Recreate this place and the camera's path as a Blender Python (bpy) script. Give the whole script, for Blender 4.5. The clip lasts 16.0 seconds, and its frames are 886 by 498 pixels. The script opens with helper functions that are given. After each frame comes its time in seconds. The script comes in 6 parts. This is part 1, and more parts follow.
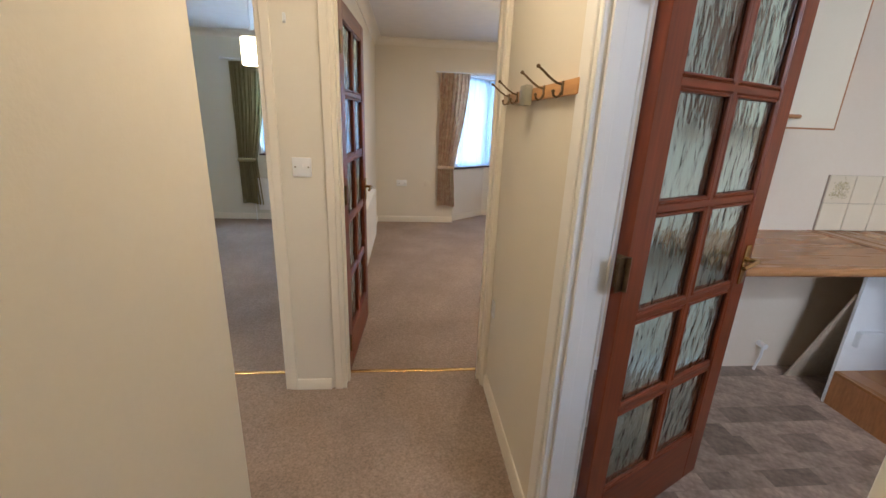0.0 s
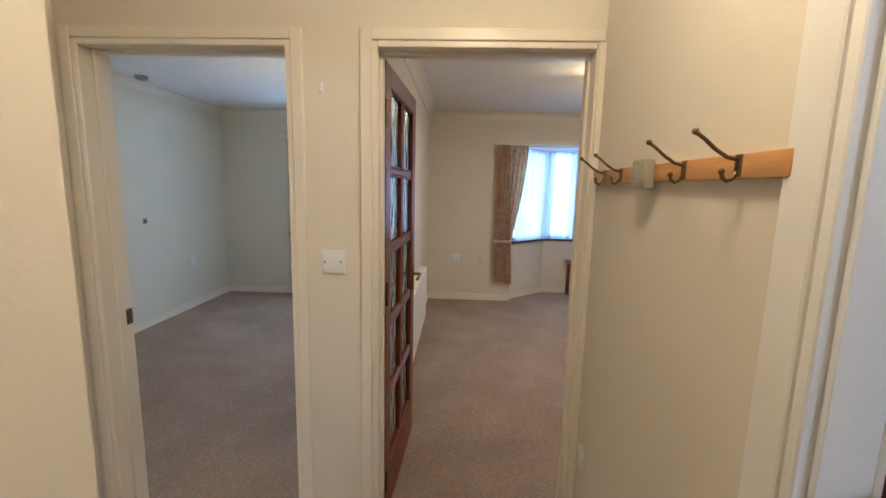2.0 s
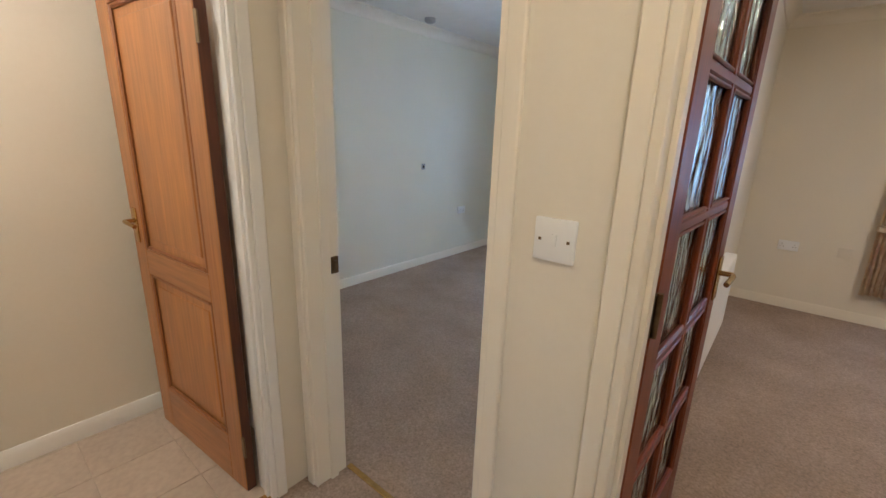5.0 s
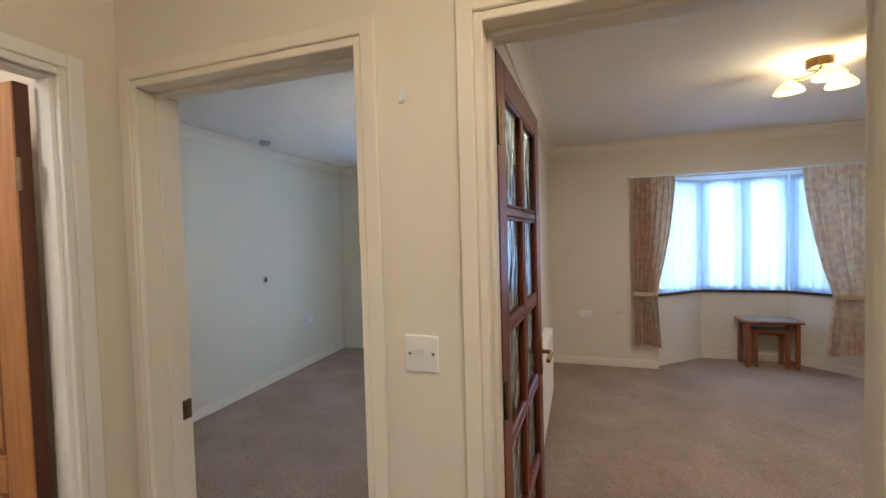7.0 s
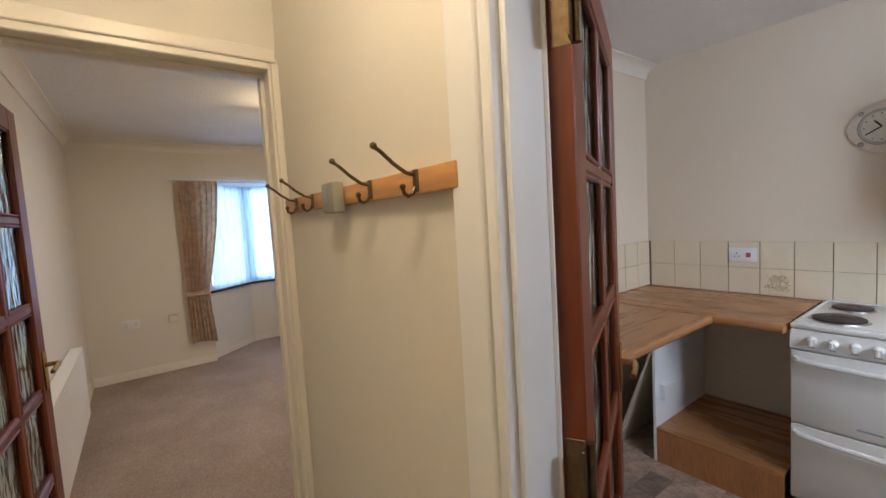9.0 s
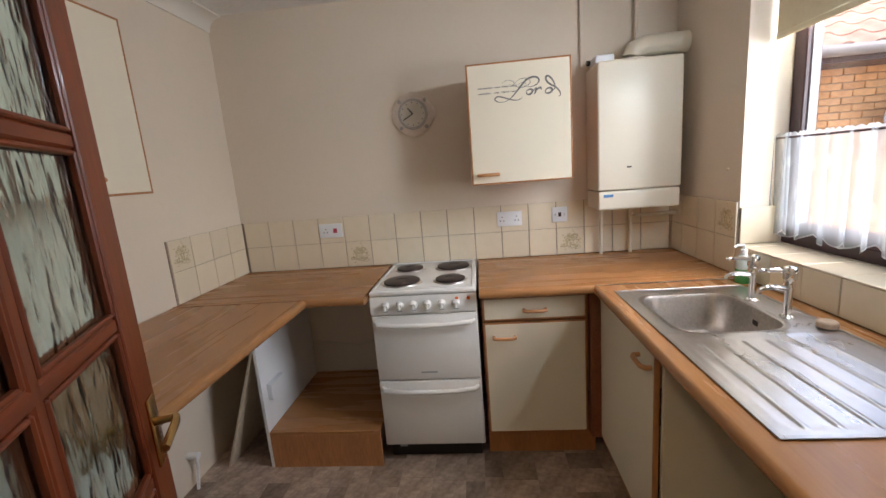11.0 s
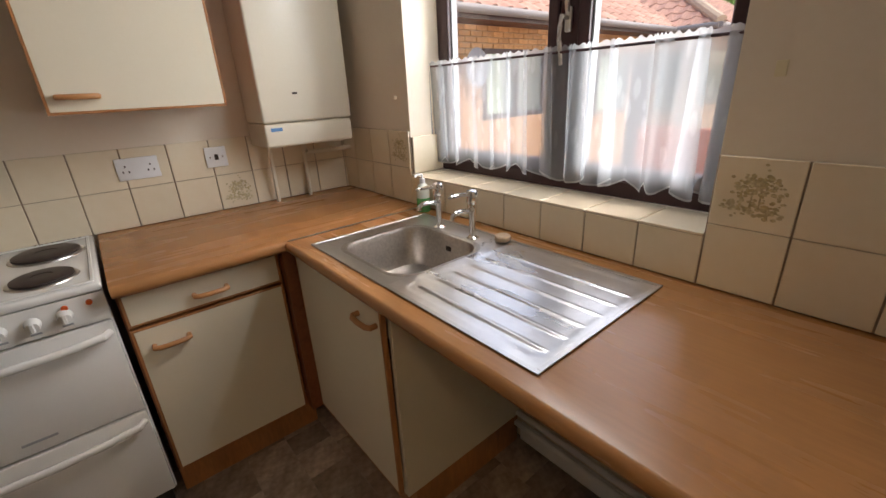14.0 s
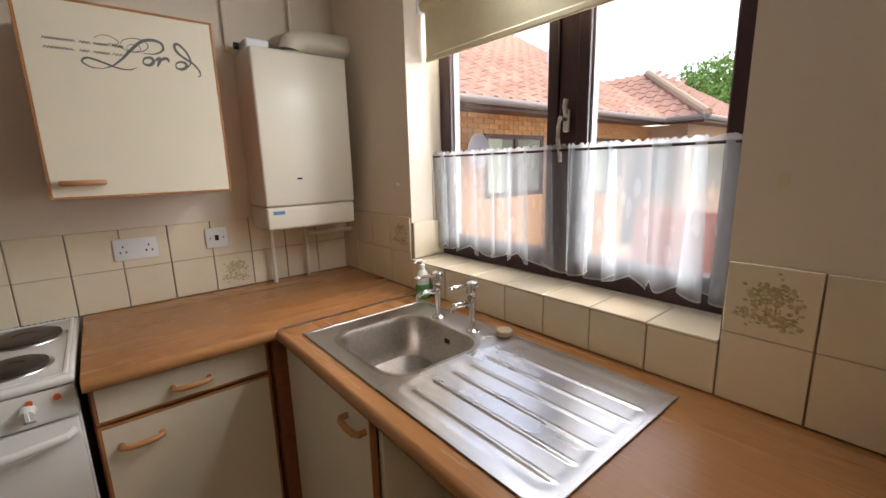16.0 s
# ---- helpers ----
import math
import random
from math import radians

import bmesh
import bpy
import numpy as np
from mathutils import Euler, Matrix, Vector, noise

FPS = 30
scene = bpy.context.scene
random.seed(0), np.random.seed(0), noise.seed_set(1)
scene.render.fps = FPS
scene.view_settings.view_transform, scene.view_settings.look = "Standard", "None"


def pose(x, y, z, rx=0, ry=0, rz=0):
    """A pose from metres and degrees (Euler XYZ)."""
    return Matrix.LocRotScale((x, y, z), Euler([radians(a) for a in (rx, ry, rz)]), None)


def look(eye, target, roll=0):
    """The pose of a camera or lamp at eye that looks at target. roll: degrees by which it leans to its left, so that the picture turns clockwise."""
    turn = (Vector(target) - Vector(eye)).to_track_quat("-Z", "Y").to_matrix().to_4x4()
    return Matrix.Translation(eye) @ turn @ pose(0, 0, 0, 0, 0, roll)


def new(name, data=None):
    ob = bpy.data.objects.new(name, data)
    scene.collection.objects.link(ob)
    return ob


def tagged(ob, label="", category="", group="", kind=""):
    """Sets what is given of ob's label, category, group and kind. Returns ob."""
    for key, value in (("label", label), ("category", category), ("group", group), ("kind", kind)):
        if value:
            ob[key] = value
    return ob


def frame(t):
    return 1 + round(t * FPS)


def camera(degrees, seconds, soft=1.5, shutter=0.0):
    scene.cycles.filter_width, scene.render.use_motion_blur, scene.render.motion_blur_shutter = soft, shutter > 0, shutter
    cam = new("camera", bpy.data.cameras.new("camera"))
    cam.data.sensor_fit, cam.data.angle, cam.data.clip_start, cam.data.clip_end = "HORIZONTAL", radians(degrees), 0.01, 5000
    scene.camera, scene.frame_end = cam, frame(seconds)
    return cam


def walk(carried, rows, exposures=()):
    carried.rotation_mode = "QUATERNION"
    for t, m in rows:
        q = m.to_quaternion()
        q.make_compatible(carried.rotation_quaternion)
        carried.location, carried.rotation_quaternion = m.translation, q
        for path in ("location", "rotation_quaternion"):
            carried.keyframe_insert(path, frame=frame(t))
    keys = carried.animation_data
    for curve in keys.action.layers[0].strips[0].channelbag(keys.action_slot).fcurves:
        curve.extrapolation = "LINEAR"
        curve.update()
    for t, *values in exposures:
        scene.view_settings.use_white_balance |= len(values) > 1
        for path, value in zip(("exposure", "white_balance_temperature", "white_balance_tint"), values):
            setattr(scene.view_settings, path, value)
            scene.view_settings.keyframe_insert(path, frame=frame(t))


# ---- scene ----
cam = camera(93.9, 16.0)
PATH = [
    (0, (-0.073, -0.075, 1.446), (0.103, 1.827, 0.854), 2.1),
    (0.5, (-0.09, -0.029, 1.471), (0.08, 1.902, 0.979), 1.6),
    (1, (-0.128, 0.04, 1.493), (0.018, 1.997, 1.104), 1.1),
    (1.5, (-0.123, 0.196, 1.5), (-0.053, 2.17, 1.187), 1.1),
    (2, (-0.097, 0.43, 1.5), (-0.172, 2.406, 1.206), 1.3),
    (2.5, (-0.152, 0.674, 1.46), (-0.426, 2.624, 1.112), 2.6),
    (3, (-0.191, 0.906, 1.448), (-0.75, 2.769, 0.981), 2.4),
    (3.5, (-0.189, 1.071, 1.43), (-1.03, 2.788, 0.843), 3.0),
    (4, (-0.222, 1.173, 1.386), (-1.298, 2.725, 0.725), 3.0),
    (4.2, (-0.232, 1.199, 1.373), (-1.385, 2.689, 0.702), 2.8),
    (6.3, (-0.207, 1.104, 1.501), (-1.324, 2.757, 1.353), -0.5),
    (6.5, (-0.209, 1.09, 1.506), (-1.204, 2.821, 1.389), -0.7),
    (7, (-0.2, 1.012, 1.499), (-0.823, 2.912, 1.434), -1.6),
    (7.5, (-0.145, 0.877, 1.503), (-0.32, 2.868, 1.445), -2.3),
    (8, (-0.044, 0.742, 1.5), (0.243, 2.72, 1.427), -2.7),
    (8.5, (0.017, 0.618, 1.498), (0.792, 2.459, 1.39), -3.1),
    (9, (-0.023, 0.559, 1.481), (1.159, 2.165, 1.333), -3.4),
    (9.5, (-0.022, 0.518, 1.478), (1.478, 1.824, 1.273), -3.7),
    (10, (0.101, 0.561, 1.472), (1.834, 1.521, 1.2), -4.2),
    (12.3, (0.751, 0.567, 1.451), (2.571, -0.109, 0.969), -4.0),
    (12.5, (0.777, 0.565, 1.447), (2.552, -0.206, 0.943), -3.8),
    (13, (0.803, 0.551, 1.442), (2.459, -0.411, 0.865), -3.5),
    (13.5, (0.813, 0.54, 1.423), (2.352, -0.551, 0.759), -3.2),
    (14, (0.825, 0.531, 1.399), (2.267, -0.65, 0.675), -2.8),
    (14.5, (0.827, 0.515, 1.384), (2.204, -0.743, 0.66), -2.3),
    (15, (0.824, 0.496, 1.398), (2.186, -0.823, 0.761), -1.7),
    (15.5, (0.841, 0.485, 1.432), (2.244, -0.844, 0.915), -1.5),
    (16, (0.867, 0.486, 1.45), (2.378, -0.763, 1.053), -1.5),
]
walk(cam, [(t, look(eye, target, roll)) for t, eye, target, roll in PATH],
     [(0, 1.55, 5500, 11), (2.0, 1.35, 5500, 11), (4.2, 1.4, 5500, 11), (6.4, 1.45, 5500, 11), (7.5, 1.2, 5500, 11), (10.0, 1.35, 5700, 12), (12.0, 0.86, 6600, 13), (16, 0.66, 6700, 13)])

# ---- light ----
world = bpy.data.worlds.new("World")
scene.world = world
world.use_nodes = True
sky = world.node_tree.nodes.new("ShaderNodeTexSky")
sky.sky_type, sky.sun_disc = "NISHITA", False
sky.sun_elevation, sky.sun_rotation = radians(48), radians(200)
sky.air_density, sky.dust_density = 1.0, 4.0
bg = world.node_tree.nodes["Background"]
bg.inputs["Strength"].default_value = 0.24
world.node_tree.links.new(sky.outputs[0], bg.inputs[0])


def lamp(name, kind, m, energy, colour, size=0.1, size_y=None, angle=None):
    d = bpy.data.lights.new(name, kind)
    d.energy, d.color = energy, colour
    if kind == "AREA":
        d.size = size
        if size_y:
            d.shape, d.size_y = "RECTANGLE", size_y
    elif kind == "POINT":
        d.shadow_soft_size = size
    elif angle:
        d.angle = radians(angle)
    ob = new(name, d)
    ob.matrix_world = m
    return ob


lamp("sun", "SUN", look((0, 0, 30), (5.5, -3.3, 22)), 1.5, (1, 0.96, 0.9), angle=12)
lamp("sky_bay", "AREA", look((1.53, 6.80, 1.42), (1.53, 4, 1.25)), 15.5, (0.86, 0.94, 1.0), 2.2, 1.25)
lamp("sky_bedroom", "AREA", look((-1.49, 6.16, 1.48), (-1.49, 4, 1.2)), 18, (0.90, 0.97, 1.0), 1.05, 1.0)
lamp("sky_kitchen", "AREA", look((1.70, -0.615, 2.050), (1.95, 0.6, 1.55)), 8, (0.90, 0.96, 1.0), 0.9, 0.10)
# unseen fill lamp added outside the window, brightens the east wall under the cabinet
lamp("kitchen_side_fill", "AREA", look((0.90, -1.75, 1.70), (2.9, 0.6, 1.0)), 27, (0.90, 0.96, 1.0), 0.8, 1.4)

# ---- materials ----


def mat(name, base, rough=0.5, metal=0.0, var=0.06, scale=6.0, fine=80.0, bump=0.0, bscale=200.0, stretch=(1, 1, 1), coat=0.0, other=None, contrast=0.5, isl=0.0):
    """Two scales of colour variation and a fine relief."""
    m = bpy.data.materials.new(name)
    m.use_nodes = True
    nt = m.node_tree
    n, l = nt.nodes, nt.links
    b = n["Principled BSDF"]
    b.inputs["Metallic"].default_value = metal
    b.inputs["Coat Weight"].default_value = coat
    tc = n.new("ShaderNodeTexCoord")
    mp = n.new("ShaderNodeMapping")
    mp.inputs["Scale"].default_value = stretch
    l.new(tc.outputs["Object"], mp.inputs[0])
    a = n.new("ShaderNodeTexNoise")
    a.inputs["Scale"].default_value, a.inputs["Detail"].default_value = scale, 5
    c = n.new("ShaderNodeTexNoise")
    c.inputs["Scale"].default_value, c.inputs["Detail"].default_value = fine, 3
    l.new(mp.outputs[0], a.inputs[0])
    l.new(mp.outputs[0], c.inputs[0])
    r = n.new("ShaderNodeValToRGB")
    r.color_ramp.elements[0].position, r.color_ramp.elements[1].position = 0.5 - contrast / 2, 0.5 + contrast / 2
    if other:
        r.color_ramp.elements[0].color, r.color_ramp.elements[1].color = (*other, 1), (*base, 1)
    else:
        r.color_ramp.elements[0].color = (*[v * (1 - var) for v in base], 1)
        r.color_ramp.elements[1].color = (*[min(1, v * (1 + var)) for v in base], 1)
    l.new(a.outputs[0], r.inputs[0])
    mix = n.new("ShaderNodeMixRGB")
    mix.blend_type, mix.inputs[0].default_value = "OVERLAY", min(1, var * 2.5)
    l.new(r.outputs[0], mix.inputs[1])
    l.new(c.outputs[0], mix.inputs[2])
    last = mix.outputs[0]
    if isl:
        oi = n.new("ShaderNodeObjectInfo")
        hs = n.new("ShaderNodeHueSaturation")
        mr = n.new("ShaderNodeMapRange")
        mr.inputs[3].default_value, mr.inputs[4].default_value = 1 - isl, 1 + isl
        l.new(oi.outputs["Random"], mr.inputs[0])
        l.new(mr.outputs[0], hs.inputs["Value"])
        l.new(last, hs.inputs["Color"])
        last = hs.outputs[0]
    l.new(last, b.inputs["Base Color"])
    rr = n.new("ShaderNodeMapRange")
    rr.inputs[3].default_value, rr.inputs[4].default_value = max(0.02, rough - 0.07), min(1, rough + 0.07)
    l.new(a.outputs[0], rr.inputs[0])
    l.new(rr.outputs[0], b.inputs["Roughness"])
    if bump:
        bn = n.new("ShaderNodeTexNoise")
        bn.inputs["Scale"].default_value, bn.inputs["Detail"].default_value = bscale, 4
        l.new(mp.outputs[0], bn.inputs[0])
        bp = n.new("ShaderNodeBump")
        bp.inputs["Strength"].default_value, bp.inputs["Distance"].default_value = bump, 0.004
        l.new(bn.outputs[0], bp.inputs["Height"])
        l.new(bp.outputs[0], b.inputs["Normal"])
    return m


def sheer(name, colour, alpha, rough=0.9, pattern=False):
    """Thin cloth that lets light through."""
    m = bpy.data.materials.new(name)
    m.use_nodes = True
    n, l = m.node_tree.nodes, m.node_tree.links
    n.remove(n["Principled BSDF"])
    d, t, p = n.new("ShaderNodeBsdfDiffuse"), n.new("ShaderNodeBsdfTranslucent"), n.new("ShaderNodeBsdfTransparent")
    d.inputs[0].default_value = t.inputs[0].default_value = (*colour, 1)
    m1, m2 = n.new("ShaderNodeMixShader"), n.new("ShaderNodeMixShader")
    m1.inputs[0].default_value = 0.75 if pattern else 0.55
    l.new(d.outputs[0], m1.inputs[1])
    l.new(t.outputs[0], m1.inputs[2])
    l.new(p.outputs[0], m2.inputs[1])
    l.new(m1.outputs[0], m2.inputs[2])
    tc = n.new("ShaderNodeTexCoord")
    nz = n.new("ShaderNodeTexWave")
    nz.bands_direction, nz.wave_profile = "X", "SIN"
    nz.inputs["Scale"].default_value, nz.inputs["Distortion"].default_value = (9.0 if pattern else 3.0), 4.0
    nz.inputs["Detail"].default_value, nz.inputs["Detail Scale"].default_value = 3.0, 2.0
    mr = n.new("ShaderNodeMapRange")
    mr.inputs[3].default_value, mr.inputs[4].default_value = alpha - (0.13 if pattern else 0.04), min(1, alpha + (0.20 if pattern else 0.04))
    l.new(tc.outputs["Object"], nz.inputs[0])
    l.new(nz.outputs["Fac"], mr.inputs[0])
    l.new(mr.outputs[0], m2.inputs[0])
    l.new(m2.outputs[0], n["Material Output"].inputs[0])
    return m


def lace(name, alpha):
    """Fine white voile with denser woven leaves."""
    m = bpy.data.materials.new(name)
    m.use_nodes = True
    n, l = m.node_tree.nodes, m.node_tree.links
    n.remove(n["Principled BSDF"])
    d, t, p = n.new("ShaderNodeBsdfDiffuse"), n.new("ShaderNodeBsdfTranslucent"), n.new("ShaderNodeBsdfTransparent")
    d.inputs[0].default_value = t.inputs[0].default_value = (0.87, 0.94, 1.0, 1)
    m1, m2 = n.new("ShaderNodeMixShader"), n.new("ShaderNodeMixShader")
    m1.inputs[0].default_value = 0.6
    tc, mp, nz, mx = n.new("ShaderNodeTexCoord"), n.new("ShaderNodeMapping"), n.new("ShaderNodeTexNoise"), n.new("ShaderNodeMixRGB")
    mp.inputs["Scale"].default_value = (26, 3, 8)
    mp.inputs["Rotation"].default_value = (0, 0.6, 0)
    nz.inputs["Scale"].default_value = 2.0
    mx.inputs[0].default_value = 0.25
    v = n.new("ShaderNodeTexVoronoi")
    v.inputs["Scale"].default_value = 1.6
    mr = n.new("ShaderNodeMapRange")
    mr.inputs[1].default_value, mr.inputs[2].default_value = 0.20, 0.34
    mr.inputs[3].default_value, mr.inputs[4].default_value = alpha + 0.06, alpha
    l.new(tc.outputs["Object"], mp.inputs[0])
    l.new(mp.outputs[0], nz.inputs[0])
    l.new(mp.outputs[0], mx.inputs[1])
    l.new(nz.outputs["Color"], mx.inputs[2])
    l.new(mx.outputs[0], v.inputs[0])
    l.new(v.outputs["Distance"], mr.inputs[0])
    l.new(mr.outputs[0], m2.inputs[0])
    l.new(d.outputs[0], m1.inputs[1])
    l.new(t.outputs[0], m1.inputs[2])
    l.new(p.outputs[0], m2.inputs[1])
    l.new(m1.outputs[0], m2.inputs[2])
    l.new(m2.outputs[0], n["Material Output"].inputs[0])
    return m


def pane_glass(name):
    m = bpy.data.materials.new(name)
    m.use_nodes = True
    n, l = m.node_tree.nodes, m.node_tree.links
    n.remove(n["Principled BSDF"])
    t, g, x, f = n.new("ShaderNodeBsdfTransparent"), n.new("ShaderNodeBsdfGlossy"), n.new("ShaderNodeMixShader"), n.new("ShaderNodeLayerWeight")
    g.inputs["Roughness"].default_value = 0.02
    pw, ml = n.new("ShaderNodeMath"), n.new("ShaderNodeMath")
    pw.operation, pw.inputs[1].default_value = "POWER", 4
    ml.operation, ml.inputs[1].default_value, ml.inputs[2].default_value = "MULTIPLY_ADD", 0.5, 0.03
    l.new(f.outputs["Facing"], pw.inputs[0])
    l.new(pw.outputs[0], ml.inputs[0])
    l.new(ml.outputs[0], x.inputs[0])
    l.new(t.outputs[0], x.inputs[1])
    l.new(g.outputs[0], x.inputs[2])
    l.new(x.outputs[0], n["Material Output"].inputs[0])
    return m


def rippled_glass(name):
    """Obscured glass with long upright ripples."""
    m = bpy.data.materials.new(name)
    m.use_nodes = True
    n, l = m.node_tree.nodes, m.node_tree.links
    b = n["Principled BSDF"]
    b.inputs["Base Color"].default_value = (0.74, 0.95, 0.97, 1)
    b.inputs["Transmission Weight"].default_value, b.inputs["Roughness"].default_value, b.inputs["IOR"].default_value = 1.0, 0.10, 1.45
    tc, mp = n.new("ShaderNodeTexCoord"), n.new("ShaderNodeMapping")
    mp.inputs["Scale"].default_value = (1, 1, 0.45)
    v = n.new("ShaderNodeTexVoronoi")
    v.feature, v.inputs["Scale"].default_value = "SMOOTH_F1", 30
    nz = n.new("ShaderNodeTexNoise")
    nz.inputs["Scale"].default_value = 22
    ad = n.new("ShaderNodeMath")
    l.new(tc.outputs["Object"], mp.inputs[0])
    l.new(mp.outputs[0], v.inputs[0])
    l.new(mp.outputs[0], nz.inputs[0])
    l.new(v.outputs["Distance"], ad.inputs[0])
    l.new(nz.outputs[0], ad.inputs[1])
    bp = n.new("ShaderNodeBump")
    bp.inputs["Strength"].default_value, bp.inputs["Distance"].default_value = 1.0, 0.006
    l.new(ad.outputs[0], bp.inputs["Height"])
    l.new(bp.outputs[0], b.inputs["Normal"])
    return m


def glow(name, colour, strength):
    m = bpy.data.materials.new(name)
    m.use_nodes = True
    b = m.node_tree.nodes["Principled BSDF"]
    b.inputs["Base Color"].default_value = b.inputs["Emission Color"].default_value = (*colour, 1)
    b.inputs["Emission Strength"].default_value = strength
    return m


M_WALL = mat("magnolia_paint", (0.77, 0.72, 0.625), 0.75, var=0.02, scale=2.5, fine=60, bump=0.10, bscale=160)
M_KWALL = mat("kitchen_paint", (0.77, 0.675, 0.55), 0.6, var=0.025, scale=2.0, fine=50, bump=0.12, bscale=120)
# same magnolia, with the bedroom's greenish daylight mixed into the colour
M_BWALL = mat("magnolia_daylight_tint", (0.76, 0.74, 0.64), 0.75, var=0.02, scale=2.5, fine=60, bump=0.10, bscale=160)
M_CEIL = mat("textured_ceiling", (0.80, 0.79, 0.77), 0.85, var=0.03, scale=8, fine=60, bump=0.7, bscale=45)
M_COVE = mat("coving_paint", (0.80, 0.76, 0.68), 0.6, var=0.02)
M_TRIM = mat("cream_gloss_trim", (0.83, 0.775, 0.675), 0.32, var=0.012, scale=3)
M_WTRIM = mat("white_gloss_trim", (0.86, 0.85, 0.83), 0.42, var=0.010, scale=3)
M_CARPET = mat("brown_beige_carpet", (0.42, 0.318, 0.252), 0.97, var=0.24, scale=2.6, fine=105, bump=0.9, bscale=330, contrast=0.4, other=(0.32, 0.238, 0.187))
M_VINYL = mat("mottled_stone_vinyl", (0.43, 0.33, 0.26), 0.42, var=0.16, scale=11, fine=45, bump=0.06, bscale=60, contrast=0.3, other=(0.26, 0.19, 0.145), isl=0.34)
M_BTILE = mat("beige_floor_tile", (0.55, 0.46, 0.38), 0.4, var=0.08, scale=5, fine=40, isl=0.05)
M_GROUT = mat("grout", (0.33, 0.25, 0.185), 0.9, var=0.12, scale=9)
M_LGROUT = mat("light_grout", (0.55, 0.48, 0.40), 0.9, var=0.1)
M_MAHOG = mat("mahogany_stain", (0.23, 0.048, 0.012), 0.40, var=0.2, scale=9, fine=60, stretch=(1, 1, 0.08), coat=0.06, other=(0.14, 0.026, 0.007), bump=0.06, bscale=90)
M_MAHOGH = mat("mahogany_stain_rail", (0.23, 0.048, 0.012), 0.40, var=0.2, scale=9, fine=60, stretch=(0.08, 1, 1), coat=0.06, other=(0.14, 0.026, 0.007), bump=0.06, bscale=90)
M_OAK = mat("golden_oak_veneer", (0.50, 0.215, 0.062), 0.38, var=0.16, scale=8, fine=70, stretch=(1, 1, 0.07), coat=0.2, other=(0.34, 0.14, 0.045), bump=0.05, bscale=90)
M_OAKH = mat("golden_oak_rail", (0.44, 0.195, 0.066), 0.38, var=0.16, scale=8, fine=70, stretch=(0.07, 1, 1), coat=0.2, other=(0.32, 0.13, 0.042), bump=0.05, bscale=90)
M_OAKSHADE = mat("shaded_door_edge", (0.10, 0.032, 0.014), 0.5, var=0.2, stretch=(1, 1, 0.1))
M_PINE = mat("pine_rail", (0.56, 0.29, 0.10), 0.35, var=0.14, scale=7, fine=60, stretch=(1, 0.1, 1), coat=0.3)
M_WORKY = mat("oak_laminate_worktop_y", (0.42, 0.200, 0.075), 0.27, var=0.06, scale=14, fine=130, stretch=(1, 0.10, 1), other=(0.385, 0.180, 0.066), bump=0.03, bscale=120)
M_WORKX = mat("oak_laminate_worktop_x", (0.42, 0.200, 0.075), 0.27, var=0.06, scale=14, fine=130, stretch=(0.10, 1, 1), other=(0.385, 0.180, 0.066), bump=0.03, bscale=120)
M_WOODTRIM = mat("oak_edging", (0.42, 0.185, 0.068), 0.42, var=0.14, scale=10, fine=90, stretch=(1, 1, 0.2))
M_REDEDGE = mat("reddish_edging", (0.25, 0.085, 0.035), 0.45, var=0.14, scale=10)
M_HANDLE = mat("beech_handle", (0.52, 0.25, 0.10), 0.4, var=0.12, scale=15, stretch=(1, 0.2, 1))
M_CREAM = mat("cream_laminate", (0.80, 0.725, 0.575), 0.36, var=0.015, scale=3, bump=0.03, bscale=150)
M_ENAMEL = mat("white_enamel", (0.80, 0.79, 0.76), 0.17, var=0.02, scale=4, coat=0.3)
M_BOILER = mat("boiler_enamel", (0.77, 0.71, 0.58), 0.36, var=0.02, scale=3, coat=0.05)
M_PLASTIC = mat("white_plastic", (0.82, 0.83, 0.84), 0.35, var=0.02, scale=12)
M_BLACK = mat("black_plastic", (0.02, 0.018, 0.017), 0.5, var=0.1)
M_HOT = mat("hotplate_iron", (0.045, 0.030, 0.026), 0.45, var=0.15, scale=20, bump=0.1)
M_STEEL = mat("brushed_steel", (0.60, 0.59, 0.575), 0.33, 1.0, var=0.06, scale=8, fine=90, stretch=(0.3, 1, 1), bump=0.03, bscale=60)
M_DRAIN = mat("drainer_steel", (0.66, 0.65, 0.64), 0.29, 1.0, var=0.08, scale=7, fine=60, stretch=(0.4, 1, 1), bump=0.05, bscale=25)
M_BOWL = mat("worn_steel_bowl", (0.46, 0.43, 0.40), 0.38, 1.0, var=0.12, scale=9, fine=90)
M_CHROME = mat("chrome", (0.85, 0.85, 0.85), 0.07, 1.0, var=0.02)
M_BRASS = mat("brass", (0.58, 0.38, 0.15), 0.24, 1.0, var=0.1, scale=20)
M_ABRASS = mat("antique_brass", (0.20, 0.14, 0.08), 0.35, 1.0, var=0.15, scale=30)
M_TILE = mat("cream_glazed_tile", (0.79, 0.69, 0.52), 0.16, var=0.03, scale=6, fine=40, coat=0.3, isl=0.03)
M_MOTIF = mat("printed_sepia", (0.41, 0.31, 0.14), 0.3, var=0.3, scale=60, fine=160, other=(0.60, 0.52, 0.34))
M_INK = mat("grey_lettering", (0.16, 0.15, 0.14), 0.6, var=0.1)
M_UPVC = mat("dark_brown_frame", (0.040, 0.012, 0.015), 0.42, var=0.12, scale=15)
M_WUPVC = mat("white_frame", (0.75, 0.77, 0.80), 0.35, var=0.02)
M_GASKET = mat("grey_gasket", (0.35, 0.36, 0.38), 0.5, var=0.05)
